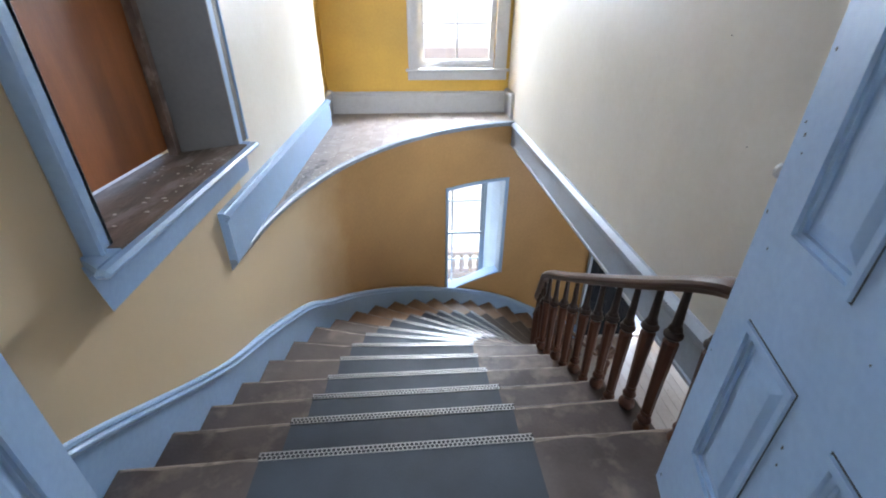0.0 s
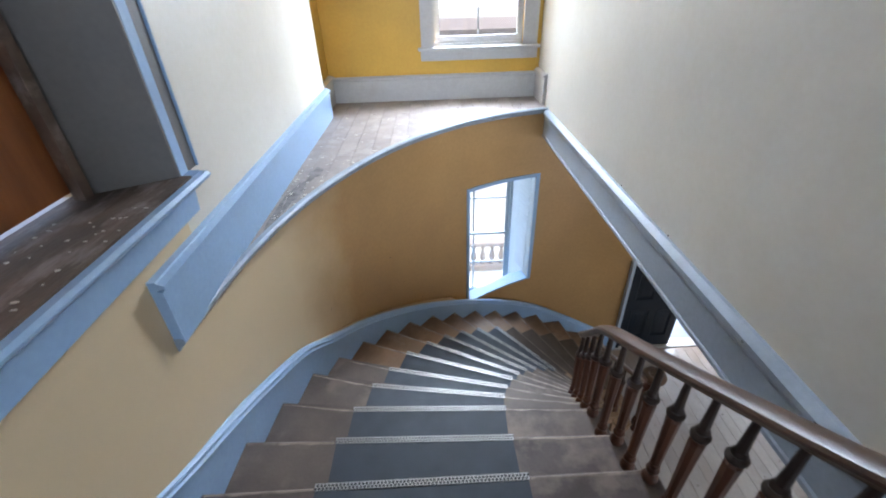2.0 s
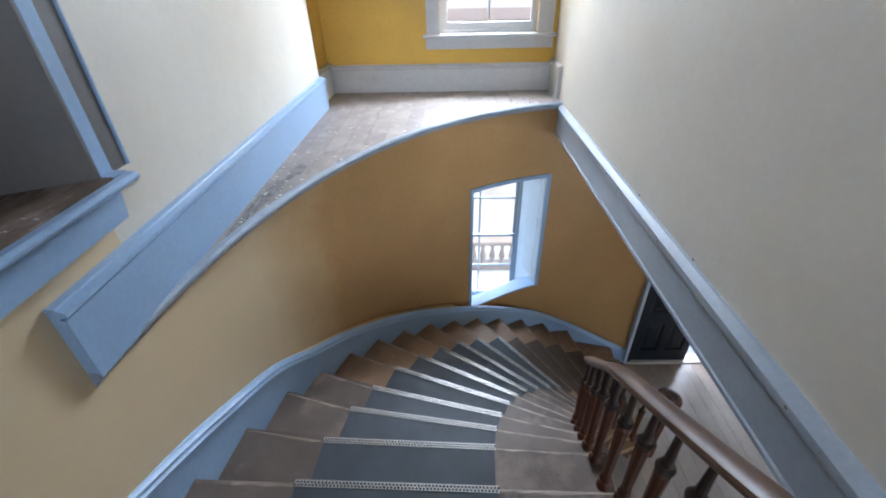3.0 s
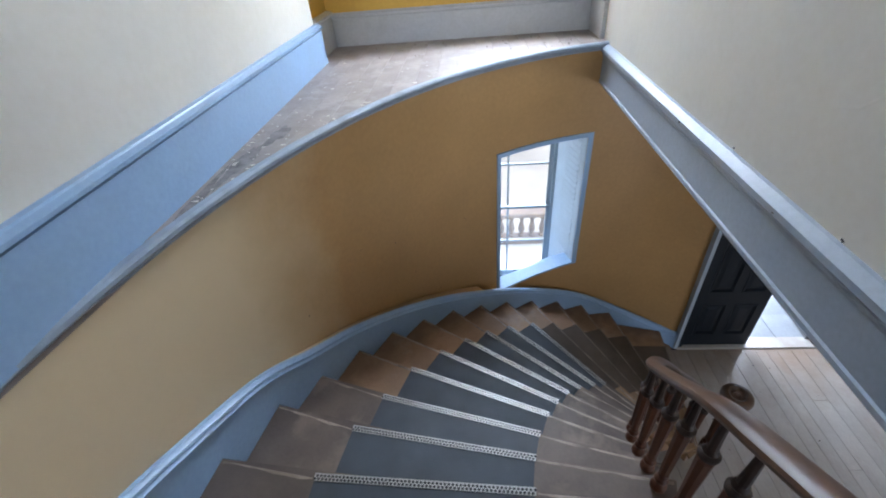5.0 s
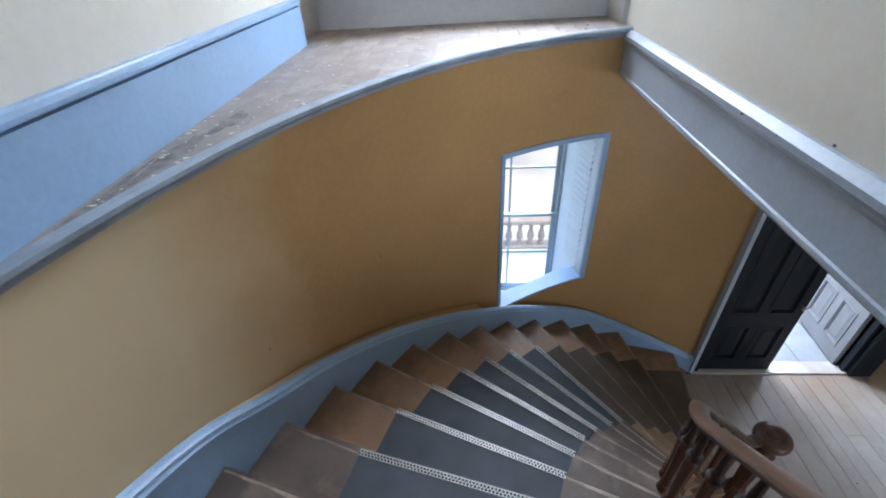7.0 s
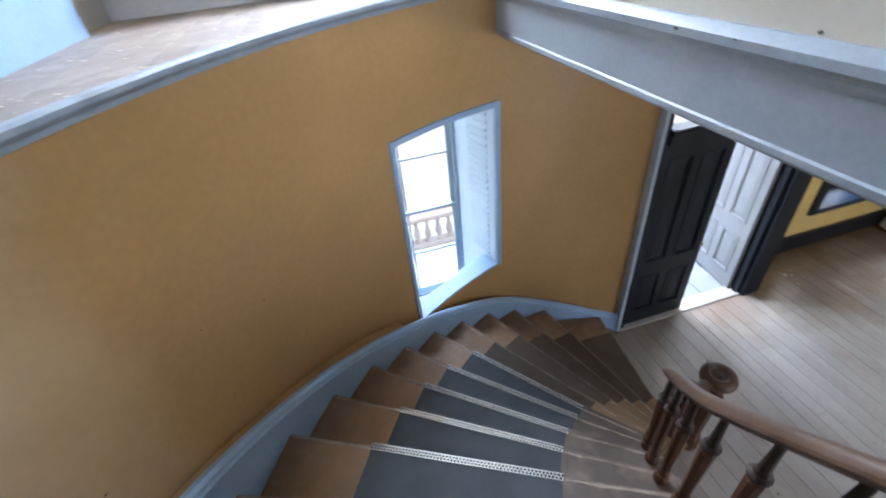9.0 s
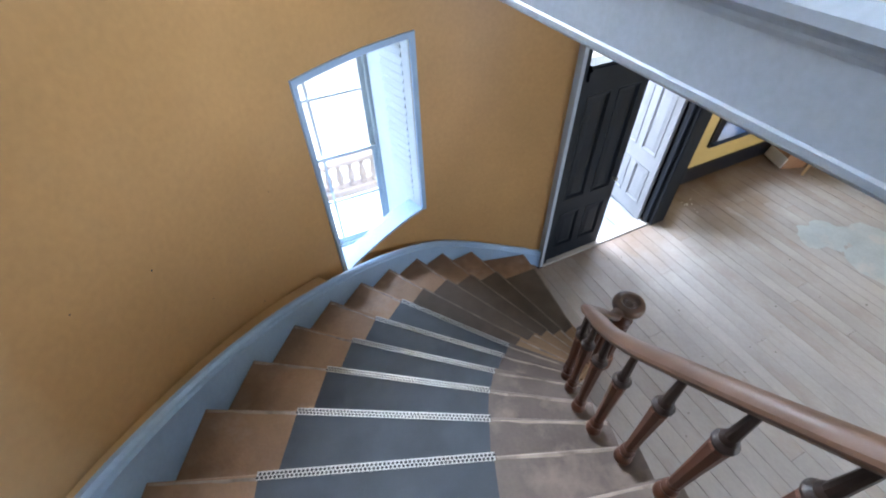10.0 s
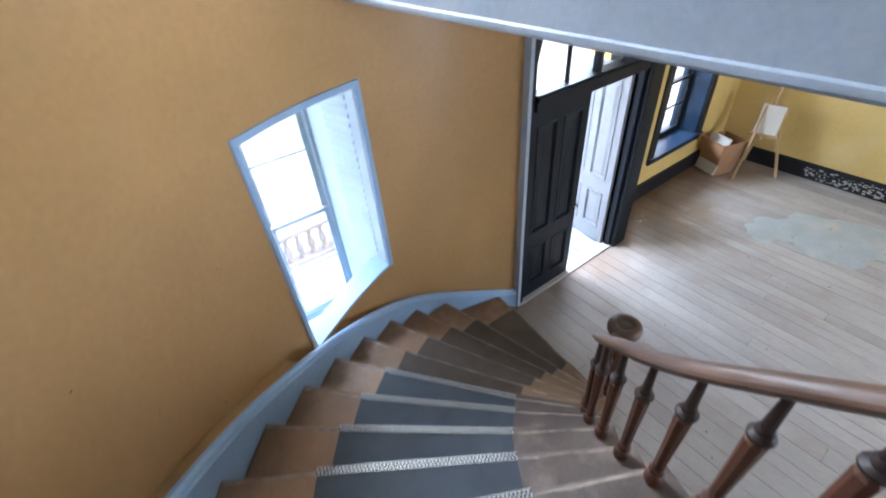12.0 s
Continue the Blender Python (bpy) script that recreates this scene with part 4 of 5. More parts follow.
def sash_window(name, x0, x1, z0, z1, y, label, mat, meeting=None, rows=2):
    """A sliding sash window of two sashes, each with two columns of panes."""
    w = thing(name, label, "window", kind="structure")
    s = 0.045
    part("window_frame", boxes((x0 - 0.04, x0, y - 0.02, y + 0.1, z0, z1), (x1, x1 + 0.04, y - 0.02, y + 0.1, z0, z1), (x0 - 0.04, x1 + 0.04, y - 0.02, y + 0.1, z1, z1 + 0.04), (x0 - 0.04, x1 + 0.04, y - 0.02, y + 0.1, z0 - 0.04, z0)), mat, w)
    mid = meeting or (z0 + z1) / 2
    for low, high, yy in ((z0, mid + 0.02, y), (mid - 0.02, z1, y + 0.042)):
        bot, top = (0.075 if low == z0 else 0.035), 0.035
        sash = part("sash", boxes((x0, x0 + s, yy, yy + 0.038, low, high), (x1 - s, x1, yy, yy + 0.038, low, high), (x0 + s, x1 - s, yy, yy + 0.038, low, low + bot), (x0 + s, x1 - s, yy, yy + 0.038, high - top, high)), mat, w)
        xm, zs = (x0 + x1) / 2, [low + bot + (high - top - low - bot) * i / rows for i in range(rows + 1)]
        bars = boxes((xm - 0.011, xm + 0.011, yy + 0.006, yy + 0.032, low + bot, high - top))
        for z in zs[1:-1]:
            box(bars, x0 + s, xm - 0.011, yy + 0.006, yy + 0.032, z - 0.011, z + 0.011)
            box(bars, xm + 0.011, x1 - s, yy + 0.006, yy + 0.032, z - 0.011, z + 0.011)
        part("glazing_bars", bars, mat, sash)
        for a, b in zip(zs, zs[1:]):
            for xa, xb in ((x0 + s, xm - 0.011), (xm + 0.011, x1 - s)):
                pane = part("pane", boxes((xa, xb, yy + 0.017, yy + 0.020, a + 0.002, b - 0.002)), GLASS, sash)
                pane.visible_shadow = False
    return w


upper = sash_window("window_1", 1.20, 2.21, 4.30, 6.22, YF + 0.07, "pale grey sash window of the upper stair wall", GREY_TRIM, 5.30)
part("window_sill", soft_box(0.98, 2.44, YF - 0.07, YF + 0.08, 4.235, 4.27, 0.008), GREY_TRIM, upper)
part("apron", boxes((1.01, 2.41, YF - 0.025, YF, 4.12, 4.235)), GREY_TRIM, upper)
for xa, xb in ((1.02, 1.17), (2.23, 2.40)):
    part("casing", boxes((xa, xb, YF - 0.03, YF, 4.27, 6.3), (xa + 0.02 if xa < 2 else xa, xb if xa < 2 else xb - 0.02, YF - 0.04, YF - 0.03, 4.27, 6.3)), GREY_TRIM, upper)
part("casing", boxes((1.02, 2.40, YF - 0.03, YF, 6.3, 6.42)), GREY_TRIM, upper)
sash_window("window_2", 1.15, 2.20, 0.55, 2.83, 7.40, "pale grey-blue sash window at the foot of the curved wall", SASH_GREY, 1.65)

# boarded window in the left wall
boarded = thing("window_3", "boarded window with a dirty wooden sill and pale blue casing", "window", kind="structure")
part("plywood_board", boxes((-0.33, -0.305, WIN_Y0, WIN_Y1 - 0.04, WIN_Z + 0.034, 6.3)), PLY, boarded, "orange-brown plywood sheet with a gap of daylight beneath")
part("sill_board", prism(bmesh.new(), [(-0.35, WIN_Y0), (0.045, WIN_Y0), (0.045, 3.60), (0.0, 3.60), (-0.30, WIN_Y1), (-0.35, WIN_Y1)], WIN_Z - 0.03, WIN_Z - 0.002), SILL_WOOD, boarded, "dirty worn sill board")
part("sill_nosing", soft_box(0.045, 0.098, 2.135, 3.675, WIN_Z - 0.036, WIN_Z - 0.004, 0.012), BLUE, boarded)
part("sill_horn", prism(bmesh.new(), [(XL, 2.235), (0.046, 2.165), (0.046, WIN_Y0), (XL, WIN_Y0)], WIN_Z - 0.036, WIN_Z - 0.005), BLUE, boarded)
part("sill_horn", boxes((XL, 0.046, WIN_Y1 + 0.165, 3.675, WIN_Z - 0.036, WIN_Z - 0.005)), BLUE, boarded)
bm = bmesh.new()
ends = [[bm.verts.new((x, y + (0.07 if x < 0 and y < 3 else 0), z)) for x in (XL, 0.018)] for y, z in ((2.155, WIN_Z - 0.036), (2.19, WIN_Z - 0.195), (3.62, WIN_Z - 0.175), (3.645, WIN_Z - 0.036))]
for a in range(4):
    bm.faces.new((ends[a][0], ends[a][1], ends[(a + 1) % 4][1], ends[(a + 1) % 4][0]))
bm.faces.new([e[1] for e in ends])
bm.faces.new([e[0] for e in ends[::-1]])
part("apron", bm, BLUE, boarded)
part("casing", soft_box(XL, 0.0, 2.262, 2.338, WIN_Z - 0.03, 6.4, 0.004), BLUE, boarded)
part("back_band", soft_box(XL, 0.022, 2.245, 2.270, WIN_Z - 0.03, 6.4, 0.008), BLUE, boarded)
part("casing", soft_box(XL, 0.002, 3.602, 3.668, WIN_Z - 0.012, 6.4, 0.004), BLUE, boarded)
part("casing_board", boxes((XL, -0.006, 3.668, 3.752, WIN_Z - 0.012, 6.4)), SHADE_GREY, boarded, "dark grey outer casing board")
part("casing_edge", soft_box(XL, 0.004, 3.752, 3.764, WIN_Z - 0.012, 6.4, 0.003), BLUE, boarded)
part("reveal", prism(bmesh.new(), [(-0.30, WIN_Y1 - 0.012), (0.001, 3.590), (0.001, 3.602), (-0.052, 3.598), (-0.30, WIN_Y1 + 0.02)], WIN_Z - 0.012, 6.3), SHADE_GREY, boarded, "splayed window reveal, its grey darkened for shade")
part("reveal", boxes((-0.30, 0.0, WIN_Y0 + 0.02, WIN_Y0 + 0.036, WIN_Z - 0.012, 6.3)), SHADE_GREY, boarded, "window reveal, its grey darkened for shade")
part("stop_bead", boxes((-0.305, -0.26, WIN_Y1 - 0.06, WIN_Y1 - 0.012, WIN_Z, 6.3)), SILL_WOOD, boarded)
part("outer_sill", boxes((-0.55, -0.35, WIN_Y0 - 0.1, WIN_Y1 + 0.1, WIN_Z - 0.06, WIN_Z - 0.01)), WHITE, boarded)

# ---- front door ----
DY = 6.52
door = thing("door_1", "near-black double front door with one leaf closed and a fanlight over", "front door", kind="structure")
closed = panel_leaf(0.80, 2.28, 0.05, [(0.09, 0.36, 0.20, 0.72), (0.45, 0.71, 0.20, 0.72), (0.09, 0.36, 0.92, 2.12), (0.45, 0.71, 0.92, 2.12)], DARK_BLUE, door)
closed.location = (3.86, DY + 0.03, 0.02)
part("door_casing", boxes((3.765, 3.805, 6.475, 6.70, 0, 3.34)), FASCIA, door, "pale blue edge strip of the door case")
part("jamb", boxes((3.805, 3.86, 6.49, 7.0, 0, 3.34)), DARK_BLUE, door)
part("pilaster", soft_box(5.50, 5.74, 6.44, 6.96, 0, 3.34, 0.01), DARK_BLUE, door, "near-black thick door pilaster")
part("pilaster_bead", boxes((5.46, 5.50, 6.50, 6.56, 0, 2.30)), DARK_BLUE, door)
part("transom_bar", boxes((3.86, 5.50, 6.46, 6.60, 2.31, 2.45), (3.86, 5.50, 6.44, 6.60, 2.40, 2.43)), DARK_BLUE, door)
part("transom_mullion", boxes((4.665, 4.715, 6.49, 6.56, 2.45, 3.3)), DARK_BLUE, door)
bm = bmesh.new()
for side in (0, 1):
    pts = []
    for i in range(13):
        u = i / 12
        x = 3.86 + 0.82 * u
        z = 2.66 + 0.62 * math.sqrt(max(0.0, 1 - (1 - u) ** 2))
        pts.append((x if side == 0 else 2 * 4.69 - x + 0.0, z))
    for (xa, za), (xb, zb) in zip(pts, pts[1:]):
        a = [bm.verts.new((x, yy, z)) for yy in (6.50, 6.58) for x, z in ((xa, za), (xb, zb), (xb, 3.34), (xa, 3.34))]
        for f in ((0, 1, 2, 3), (7, 6, 5, 4), (0, 4, 5, 1), (2, 6, 7, 3)):
            bm.faces.new([a[q] for q in f])
part("fanlight_arch", bm, DARK_BLUE, door)
for x in (4.28, 5.10):
    part("fanlight_bar", boxes((x - 0.012, x + 0.012, 6.51, 6.54, 2.45, 3.25)), DARK_BLUE, door)
for xa, xb in ((3.86, 4.268), (4.292, 4.665), (4.715, 5.088), (5.112, 5.50)):
    pane = part("pane", boxes((xa, xb, 6.522, 6.526, 2.45, 3.3)), GLASS, door)
    pane.visible_shadow = False
part("threshold", boxes((3.80, 5.52, 6.47, 6.64, -0.01, 0.022)), THRESHOLD, door, "worn pale wooden threshold")
part("door_knob", lathe(bmesh.new(), [(0.01, 0), (0.012, 0.03), (0.024, 0.04), (0.026, 0.055), (0.012, 0.066)], 12, at=(0, 0, 0)), METAL, door).matrix_local = pose(4.60, 6.525, 1.05, 90, 0, 0)
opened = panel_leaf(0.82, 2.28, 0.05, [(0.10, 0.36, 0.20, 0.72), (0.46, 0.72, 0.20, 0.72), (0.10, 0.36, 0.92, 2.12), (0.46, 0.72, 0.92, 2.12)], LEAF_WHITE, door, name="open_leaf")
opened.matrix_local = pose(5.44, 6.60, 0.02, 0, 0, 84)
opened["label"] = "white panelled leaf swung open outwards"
structure("wall_over_door", boxes((3.76, 5.74, 6.50, 7.3, 3.34, 3.5), (5.74, 5.76, 6.95, 7.37, 0, 3.4)), YELLOW, "plain wall over the front door", "wall")

hall_window = sash_window("window_4", HW0 + 0.06, HW1 - 0.06, HWZ0 + 0.02, HWZ1 - 0.02, HYF + 0.27, "hall sash window in a near-black deep frame", DARK_BLUE)
part("casing", boxes((HW0 - 0.13, HW0, HYF - 0.03, HYF, HWZ0 - 0.08, HWZ1 + 0.13), (HW1, HW1 + 0.13, HYF - 0.03, HYF, HWZ0 - 0.08, HWZ1 + 0.13), (HW0, HW1, HYF - 0.03, HYF, HWZ1, HWZ1 + 0.13)), BLACK_TRIM, hall_window)
part("window_sill", boxes((HW0 - 0.13, HW1 + 0.13, HYF - 0.06, HYF, HWZ0 - 0.02, HWZ0 + 0.01), (HW0, HW1, HYF, HYF + 0.25, HWZ0 - 0.01, HWZ0 + 0.01), (HW0 - 0.1, HW1 + 0.1, HYF - 0.03, HYF, HWZ0 - 0.1, HWZ0 - 0.02), (HW0, HW1, HYF + 0.38, HYF + 0.47, HWZ0 - 0.01, HWZ0 + 0.012)), NAVY, hall_window)
part("reveal", boxes((HW0, HW0 + 0.014, HYF, HYF + 0.25, HWZ0 + 0.01, HWZ1), (HW0, HW0 + 0.016, HYF + 0.372, HYF + 0.43, HWZ0 + 0.012, HWZ1)), NAVY, hall_window)
part("reveal", boxes((HW1 - 0.014, HW1, HYF, HYF + 0.25, HWZ0 + 0.01, HWZ1), (HW1 - 0.016, HW1, HYF + 0.372, HYF + 0.43, HWZ0 + 0.012, HWZ1)), NAVY, hall_window)

# ---- loose things in the hall ----
carton = thing("waste_box", "brown cardboard box with pale sheets tucked inside", "box", at=(8.42, 6.62, 0))
carton.rotation_euler = (0, 0, radians(-20))
bm = bmesh.new()
w0, w1, h, t = 0.17, 0.23, 0.55, 0.012
for s in range(4):
    c, sn_ = [(1, 0), (0, 1), (-1, 0), (0, -1)][s]
    o_, i_ = [], []
    a0, a1 = math.pi / 4 + s * math.pi / 2, math.pi / 4 + (s + 1) * math.pi / 2
    pts = []
    for ang, wd, z in ((a0, w0, 0.0), (a1, w0, 0.0), (a1, w1, h), (a0, w1, h)):
        pts.append(Vector((wd * 1.414 * math.cos(ang), wd * 1.414 * math.sin(ang), z)))
    inn = [p - Vector((math.cos((a0 + a1) / 2), math.sin((a0 + a1) / 2), 0)) * t for p in pts]
    a = [bm.verts.new(p) for p in pts]
    b = [bm.verts.new(p) for p in inn]
    bm.faces.new(a)
    bm.faces.new(b[::-1])
    for i in range(4):
        j = (i + 1) % 4
        bm.faces.new((a[i], a[j], b[j], b[i]))
part("box_body", bm, CARDBOARD, carton)
part("box_bottom", boxes((-0.16, 0.16, -0.16, 0.16, 0.002, 0.014)), CARDBOARD, carton)
bm = boxes((-0.02, 0.004, -0.19, 0.19, 0.0, 0.60))
bmesh.ops.rotate(bm, verts=bm.verts[:], cent=(0, 0, 0), matrix=Matrix.Rotation(radians(14), 3, "Y"))
bmesh.ops.translate(bm, verts=bm.verts[:], vec=(-0.215, 0, 0.03))
part("paper_sheet", bm, PAPER, carton, "pale sheet hanging over the box side")

easel = thing("display_easel", "small pine easel holding a framed pale notice", "easel")


def stick(p, q, w, mat, parent, name):
    p, q = Vector(p), Vector(q)
    d = q - p
    bm = boxes((-w / 2, w / 2, -w / 2, w / 2, 0, d.length))
    bmesh.ops.rotate(bm, verts=bm.verts[:], cent=(0, 0, 0), matrix=d.to_track_quat("Z", "Y").to_matrix())
    bmesh.ops.translate(bm, verts=bm.verts[:], vec=p)
    return part(name, bm, mat, parent)


stick((8.33, 6.28, 0), (8.72, 6.32, 1.12), 0.032, PINE, easel, "leg")
stick((8.80, 5.86, 0), (8.76, 6.18, 1.12), 0.032, PINE, easel, "leg")
stick((9.06, 6.46, 0), (8.76, 6.25, 1.18), 0.032, PINE, easel, "leg")
stick((8.73, 6.26, 0.55), (8.76, 6.25, 1.34), 0.03, PINE, easel, "mast")
stick((8.60, 6.40, 0.66), (8.66, 6.02, 0.66), 0.035, PINE, easel, "tray")
notice = part("notice", boxes((-0.012, 0.0, -0.15, 0.15, 0, 0.42)), PAPER, easel, "pale framed notice")
notice.matrix_local = pose(8.66, 6.21, 0.68, 0, 8, 8)
part("notice_frame", boxes((-0.016, 0.004, -0.165, -0.15, -0.015, 0.435), (-0.016, 0.004, 0.15, 0.165, -0.015, 0.435), (-0.016, 0.004, -0.15, 0.15, -0.015, 0), (-0.016, 0.004, -0.15, 0.15, 0.42, 0.435)), PINE, notice)

# glowing slab added far off, standing in for the bright white sky
SKY_GLOW = bpy.data.materials.new("white_sky_glow")
SKY_GLOW.use_nodes = True
glow_bsdf = SKY_GLOW.node_tree.nodes["Principled BSDF"]
glow_bsdf.inputs["Base Color"].default_value = (0.8, 0.82, 0.85, 1)
glow_bsdf.inputs["Emission Color"].default_value = (0.93, 0.97, 1.0, 1)
glow_bsdf.inputs["Emission Strength"].default_value = 0.30
structure("backdrop_glow", boxes((-150, 180, 130, 131, -1.9, 30)), SKY_GLOW, "plain glowing slab in place of the white sky", "backdrop")

# ---- outdoors ----
structure("ground", boxes((-600, 600, -600, 900, -2.1, -1.9)), GROUND, "pale paved ground outside", "ground")
porch = structure("porch_floor", boxes((3.87, 5.49, 6.642, 7.0, -0.3, -0.008), (3.2, 7.2, 7.0, 9.2, -1.9, -0.03)), PORCH, "pale tiled porch outside the front door", "porch")
for i in range(6):
    for j in range(5):
        part("tile", boxes((3.25 + i * 0.45, 3.69 + i * 0.45, 7.06 + j * 0.42, 7.47 + j * 0.42, -0.03, -0.018)), PORCH, porch)
for i in range(4):
    part("tile", boxes((3.90 + i * 0.40, 4.292 + i * 0.40, 6.65, 7.05, -0.03, 0.004)), PORCH, porch)
fence = thing("terrace_balustrade", "pale stone terrace balustrade with vase balusters", "balustrade")
part("coping", soft_box(-4, 9, 11.35, 11.65, -1.12, -1.0, 0.02), STONE, fence)
part("plinth", soft_box(-4, 9, 11.36, 11.64, -1.9, -1.72, 0.02), STONE, fence)
vase = mesh_of("vase_baluster", lathe(bmesh.new(), [(0.075, 0), (0.075, 0.05), (0.045, 0.07), (0.05, 0.12), (0.085, 0.2), (0.075, 0.28), (0.04, 0.42), (0.038, 0.47), (0.06, 0.5), (0.07, 0.55), (0.07, 0.6)], 12), STONE, True)
for i in range(52):
    v = new("vase_baluster", vase)
    v.parent = fence
    v.location = (-3.9 + i * 0.25, 11.5, -1.72)
house = thing("neighbour_house", "pale rendered house across the way with a flat parapet", "house")
part("wall", boxes((-14, 22, 30, 38, -1.9, 1.9)), FACADE, house)
part("parapet", boxes((-14.3, 22.3, 29.7, 38.3, 1.9, 2.35)), STONE, house)
for i in range(7):
    part("window", boxes((-10 + i * 4.2, -8.8 + i * 4.2, 29.9, 30.02, -0.4, 1.2)), SASH_GREY, house)

# ---- hall floor boards ----
floor = thing("floor", "bare pale worn floorboards with patches of old paint", "floor", kind="structure")
rnd = random.Random(4)
x = 1.2
while x < HX1:
    w = rnd.choice((0.13, 0.15, 0.17, 0.19))
    x1 = min(x + w, HX1)
    y = HY0
    far = 6.465 if 3.70 < x < 5.45 else HYF + 0.05
    while y < far:
        length = rnd.uniform(4.6, 8.0)
        y1 = min(y + length, far)
        if y1 > far - 0.6:
            y1 = far
        part("board", boxes((x, x1 - 0.004, y, y1 - 0.003, -0.022, rnd.uniform(-0.0015, 0.0))), PLANK, floor)
        y = y1
    x = x1


def blob(cx, cy, rx, ry, z, seed, n=40, rough=0.35):
    """A thin, ragged sheet of old paint lying flat."""
    r = random.Random(seed)
    ph = [r.uniform(0, 6.3) for _ in range(6)]
    bm = bmesh.new()
    ring = []
    for i in range(n):
        a = 2 * math.pi * i / n
        w = 1 + rough * sum(math.sin((q + 2) * a + ph[q]) / (q + 2) for q in range(6)) + r.uniform(-0.05, 0.05)
        ring.append((cx + rx * w * math.cos(a), cy + ry * w * math.sin(a)))
    mid = bm.verts.new((cx, cy, z + 0.0012))
    vs = [bm.verts.new((x, y, z)) for x, y in ring]
    for i in range(n):
        bm.faces.new((mid, vs[i], vs[(i + 1) % n]))
    return bm


part("paint_patch", blob(7.72, 4.72, 0.48, 0.62, 0.002, 3), GREEN_PATCH, floor, "worn pale green paint patch on the boards")
part("paint_patch", blob(7.32, 5.32, 0.26, 0.30, 0.002, 8), GREEN_PATCH, floor, "worn pale green paint patch on the boards")
part("paint_patch", blob(8.15, 4.05, 0.35, 0.5, 0.002, 12), GREEN_PATCH, floor, "worn pale green paint patch on the boards")

flakes = tagged(part("flaking_plaster", bmesh.new(), CHIP), "pale bare plaster flakes breaking through black skirting paint", "plaster damage", "", "structure")
bm = bmesh.new()
r = random.Random(9)
for i in range(150):
    y, z = 4.35 + 1.25 * r.random() ** 0.8, r.uniform(0.03, 0.20)
    w, h = r.uniform(0.006, 0.032), r.uniform(0.004, 0.018)
    a = [bm.verts.new((HX1 - 0.032 - 0.002 * r.random(), y + w * math.cos(q) * r.uniform(0.6, 1.2), z + h * math.sin(q) * r.uniform(0.6, 1.2))) for q in [k * 1.05 for k in range(6)]]
    bm.faces.new(a)
bm.to_mesh(flakes.data)
bm.free()

# ---- small wear ----
MARK = material("dark_paint_chips", (0.10, 0.09, 0.085), 0.8, spread=0.2, scale=20)


def specks(name, spots, axis, mat, label, category):
    """Small ragged chips lying on a surface that faces along the axis; spots are centre and size."""
    r = random.Random(len(name))
    bm = bmesh.new()
    for c, w in spots:
        ring = []
        for k in range(7):
            a, q = k * 0.9, w * r.uniform(0.5, 1.2)
            u, v = q * math.cos(a), q * math.sin(a) * 0.6
            ring.append({"x": (0, u, v), "z": (u, v, 0)}[axis])
        base = [bm.verts.new((c[0] + p[0], c[1] + p[1], c[2] + p[2])) for p in ring]
        n = Vector((-0.0025, 0, 0)) if axis == "x" else Vector((0, 0, 0.0025))
        top = [bm.verts.new(v.co + n) for v in base]
        bm.faces.new(top)
        for k in range(7):
            bm.faces.new((base[k], base[(k + 1) % 7], top[(k + 1) % 7], top[k]))
    return structure(name, bm, mat, label, category)


r = random.Random(21)
specks("fascia_chips", [((XR - 0.0555, y, z), w) for y, z, w in ((5.35, 3.628, 0.007), (5.05, 3.624, 0.011), (4.8, 3.63, 0.006), (3.1, 3.62, 0.008), (4.15, 3.615, 0.006), (2.7, 3.628, 0.007))], "x", MARK, "dark chips in the fascia moulding paint", "paint chip")
specks("wall_marks", [((XR - 0.0005, y, z), w) for y, z, w in ((4.6, 3.672, 0.009), (3.9, 3.67, 0.010), (2.9, 4.9, 0.004), (2.6, 4.5, 0.004), (3.4, 5.2, 0.004))], "x", MARK, "small dark marks on the cream plaster", "wall mark")
bm = bmesh.new()
for a, z, w in ((141.0, 2.55, 0.006), (150.5, 1.95, 0.005), (133.0, 1.72, 0.006), (157.0, 2.62, 0.005), (161.5, 2.20, 0.004), (147.0, 2.72, 0.004), (126.5, 2.35, 0.004), (138.0, 2.12, 0.004)):
    c, e = Vector(curve(a, 0.0)), Vector(curve(a - 0.5, 0.0))
    side = (e - c).normalized()
    into = Vector(curve(a, 0.002)) - c
    rim = [bm.verts.new((c.x + into.x + side.x * w * math.cos(q), c.y + into.y + side.y * w * math.cos(q), z + w * 0.8 * math.sin(q))) for q in (0.2, 1.2, 2.3, 3.4, 4.3, 5.4)]
    back = [bm.verts.new((v.co.x - into.x * 1.5, v.co.y - into.y * 1.5, v.co.z)) for v in rim]
    bm.faces.new(rim)
    for q in range(6):
        bm.faces.new((rim[q], back[q], back[(q + 1) % 6], rim[(q + 1) % 6]))
structure("curved_wall_marks", bm, MARK, "small dark nail marks on the yellow plaster", "wall mark")
bm = bmesh.new()
r = random.Random(5)
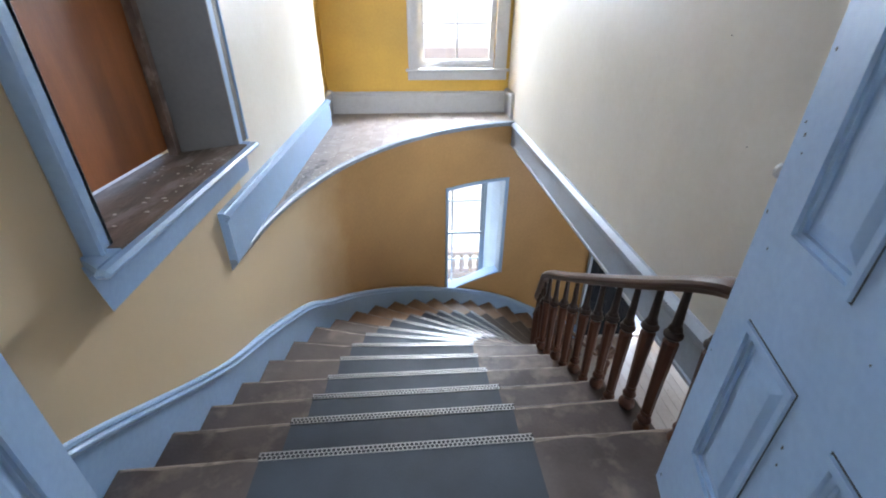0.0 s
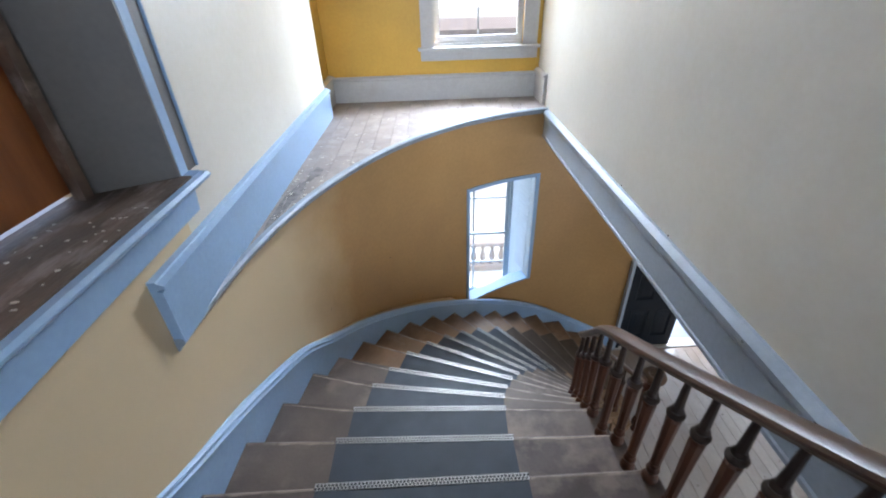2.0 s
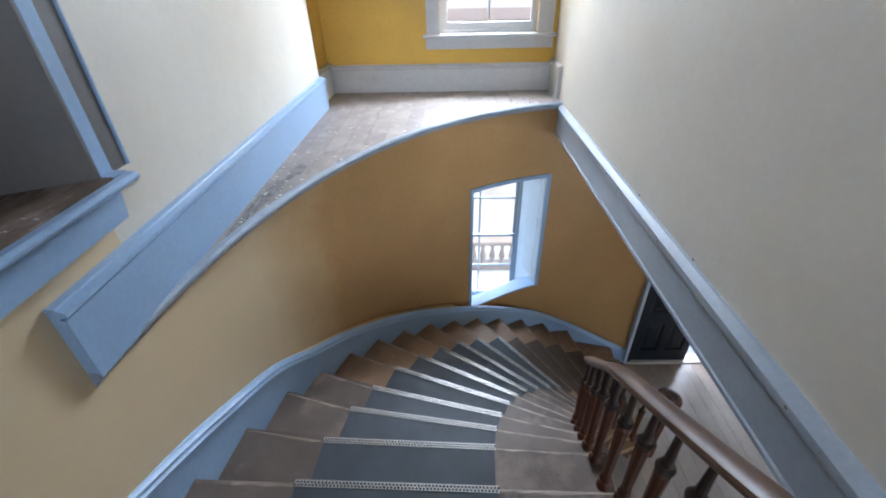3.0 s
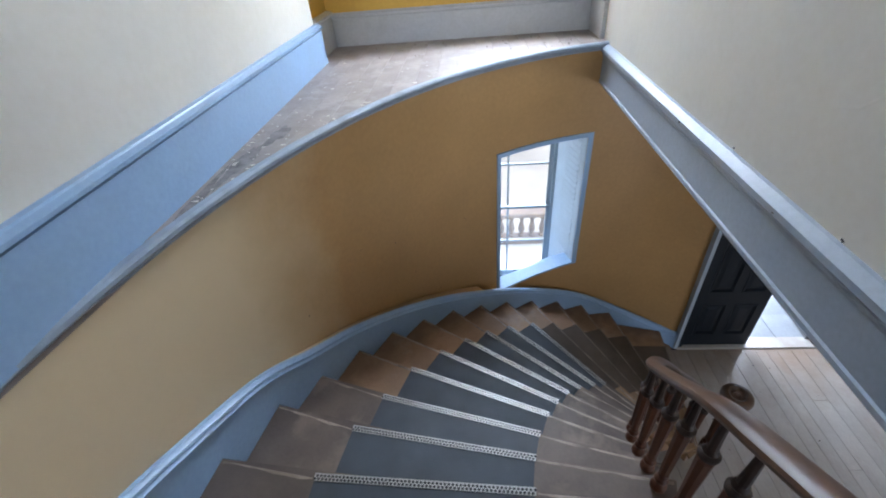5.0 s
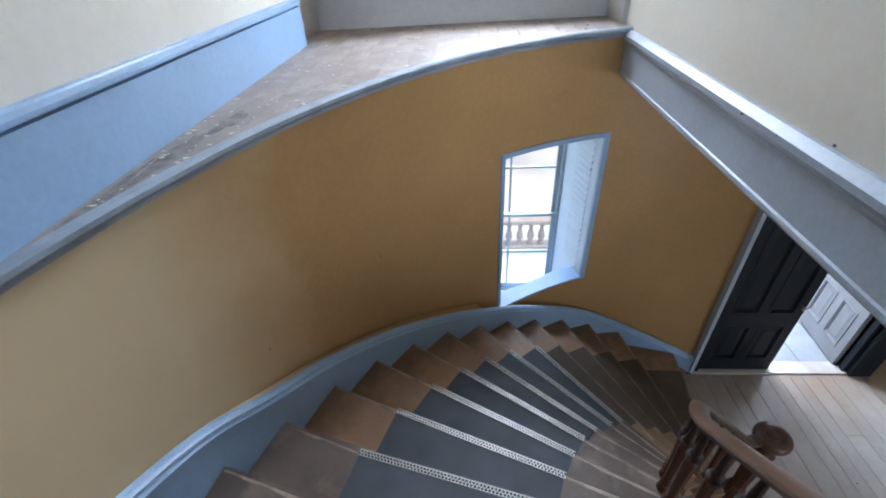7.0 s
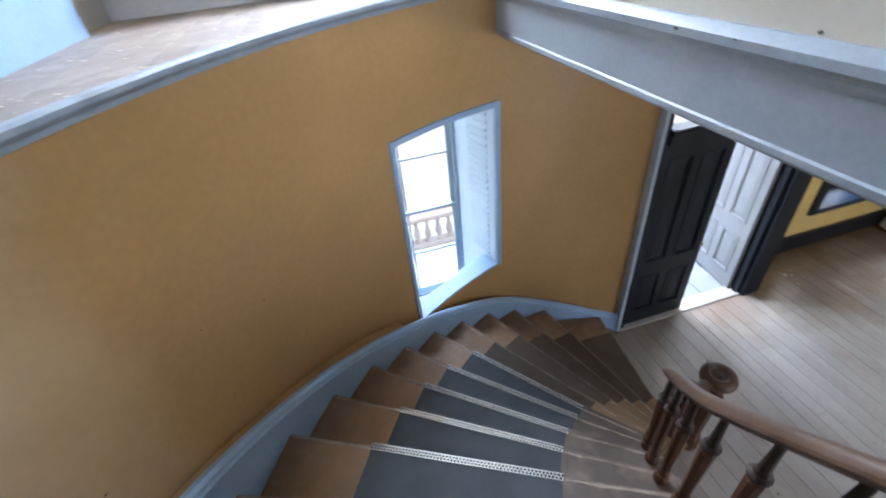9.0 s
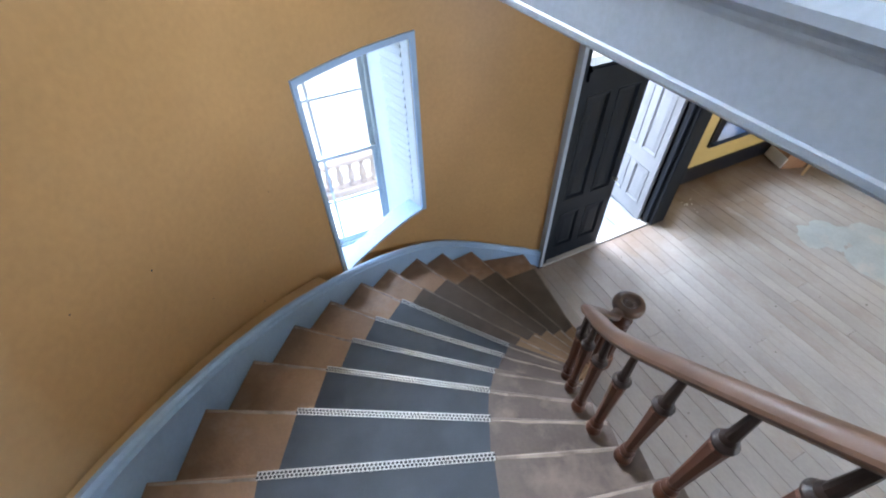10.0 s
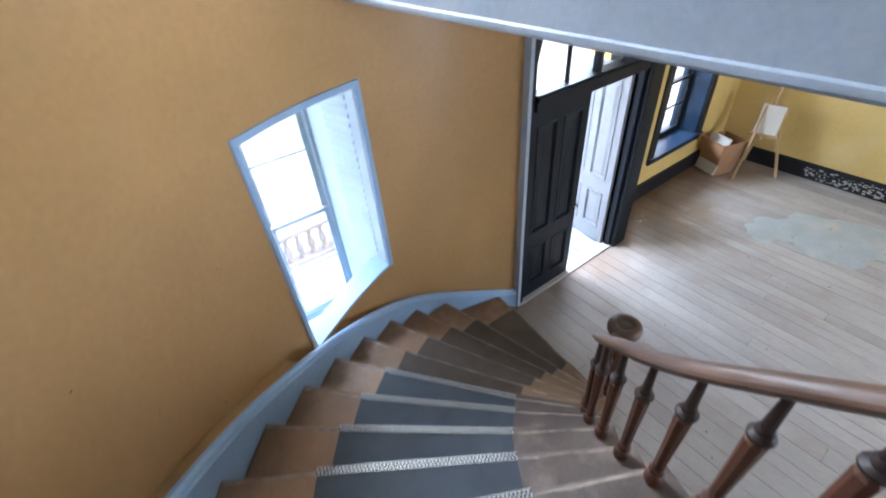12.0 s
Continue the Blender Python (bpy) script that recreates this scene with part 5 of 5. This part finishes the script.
for x, z, w in ((0.035, 1.235, 0.006), (0.05, 1.20, 0.005), (0.02, 1.26, 0.004), (0.075, 0.98, 0.006), (0.03, 0.05, 0.012), (0.40, 0.70, 0.007), (0.41, 0.66, 0.005), (0.46, 0.98, 0.004), (0.02, 0.62, 0.005), (0.015, 1.05, 0.007), (0.022, 1.40, 0.006)):
    rim = [(x + w * r.uniform(0.2, 0.7) * math.cos(q), z + w * r.uniform(0.3, 1.1) * math.sin(q)) for q in (0.2, 1.2, 2.3, 3.4, 4.3, 5.4)]
    a = [bm.verts.new((u, -0.0232, v)) for u, v in rim]
    b = [bm.verts.new((u, -0.0215, v)) for u, v in rim]
    bm.faces.new(a)
    for q in range(6):
        bm.faces.new((a[q], b[q], b[(q + 1) % 6], a[(q + 1) % 6]))
part("paint_chips", bm, MARK, landing_leaf, "dark chips in the blue door paint")
specks("floor_debris", [((6.30 + r.uniform(-0.12, 0.12), 6.47 + r.uniform(-0.15, 0.15), 0.001), r.uniform(0.008, 0.02)) for _ in range(9)], "z", PAPER, "white crumbs of fallen plaster on the boards", "debris")
specks("floor_marks", [((r.uniform(3.2, 8.6), r.uniform(1.5, 6.3), 0.0005), r.uniform(0.006, 0.016)) for _ in range(46)], "z", MARK, "dark knots and spots in the floorboards", "floor mark")
specks("landing_specks", [((r.uniform(0.5, 1.5), r.uniform(1.45, 1.95), LANDING + 0.0072), r.uniform(0.002, 0.005)) for _ in range(10)], "z", PAPER, "pale paint specks on the runner", "paint speck")


def crack(points, w=0.0035):
    """A thin raised plaster blister line on the right wall."""
    bm = bmesh.new()
    prev = None
    for y, z in points:
        ring = [bm.verts.new((XR - d, y, z + o)) for d, o in ((0, -w * 3), (0.0008, 0), (0, w * 3))]
        if prev:
            for a in range(2):
                bm.faces.new((prev[a], ring[a], ring[a + 1], prev[a + 1]))
        prev = ring
    return bm


structure("plaster_blister", crack([(4.02, 4.30), (3.98, 4.20), (4.00, 4.10), (4.08, 4.03), (4.18, 4.00)]), CREAM, "curved blister in the cream plaster", "wall mark")

# plaster crumbs and dirt on the ledge and the boarded window's sill
DUST = material("grey_ledge_dirt", (0.235, 0.22, 0.21), 0.9, spread=0.35, scale=14, grain=90, bump=0.15, stain=(0.34, 0.32, 0.30), stain_amount=0.7, stain_scale=12)
for n, (cx, cy, rx, ry) in enumerate(((0.045, 4.32, 0.028, 0.26), (0.09, 4.70, 0.045, 0.22), (0.15, 5.06, 0.045, 0.15))):
    part("dirt_patch", blob(cx, cy, rx, ry, LEDGE + 0.0012, 30 + n), DUST, ledge, "grey dirt gathered along the ledge")
r = random.Random(44)
spots = []
while len(spots) < 70:
    y = r.uniform(4.3, 6.8)
    x = r.uniform(0.02, max(0.03, 2.95 - 3.0 * math.sqrt(1 - ((y - 3.2) / 3.64) ** 2) - 0.02))
    if r.random() < (0.9 if y < 5.5 else 0.35):
        spots.append(((x, y, LEDGE + 0.003), r.uniform(0.004, 0.016)))
specks("ledge_crumbs", spots, "z", PAPER, "pale plaster crumbs scattered on the dusty ledge", "debris")
specks("ledge_spots", [((r.uniform(0.3, 2.2), r.uniform(6.75, 7.3), LEDGE + 0.003), r.uniform(0.005, 0.014)) for _ in range(26)], "z", MARK, "dark dirt specks on the ledge boards", "debris")
specks("sill_crumbs", [((r.uniform(-0.26, 0.03), r.uniform(2.35, 3.3), WIN_Z - 0.001), r.uniform(0.003, 0.012)) for _ in range(40)], "z", PAPER, "pale plaster crumbs on the dirty sill", "debris")
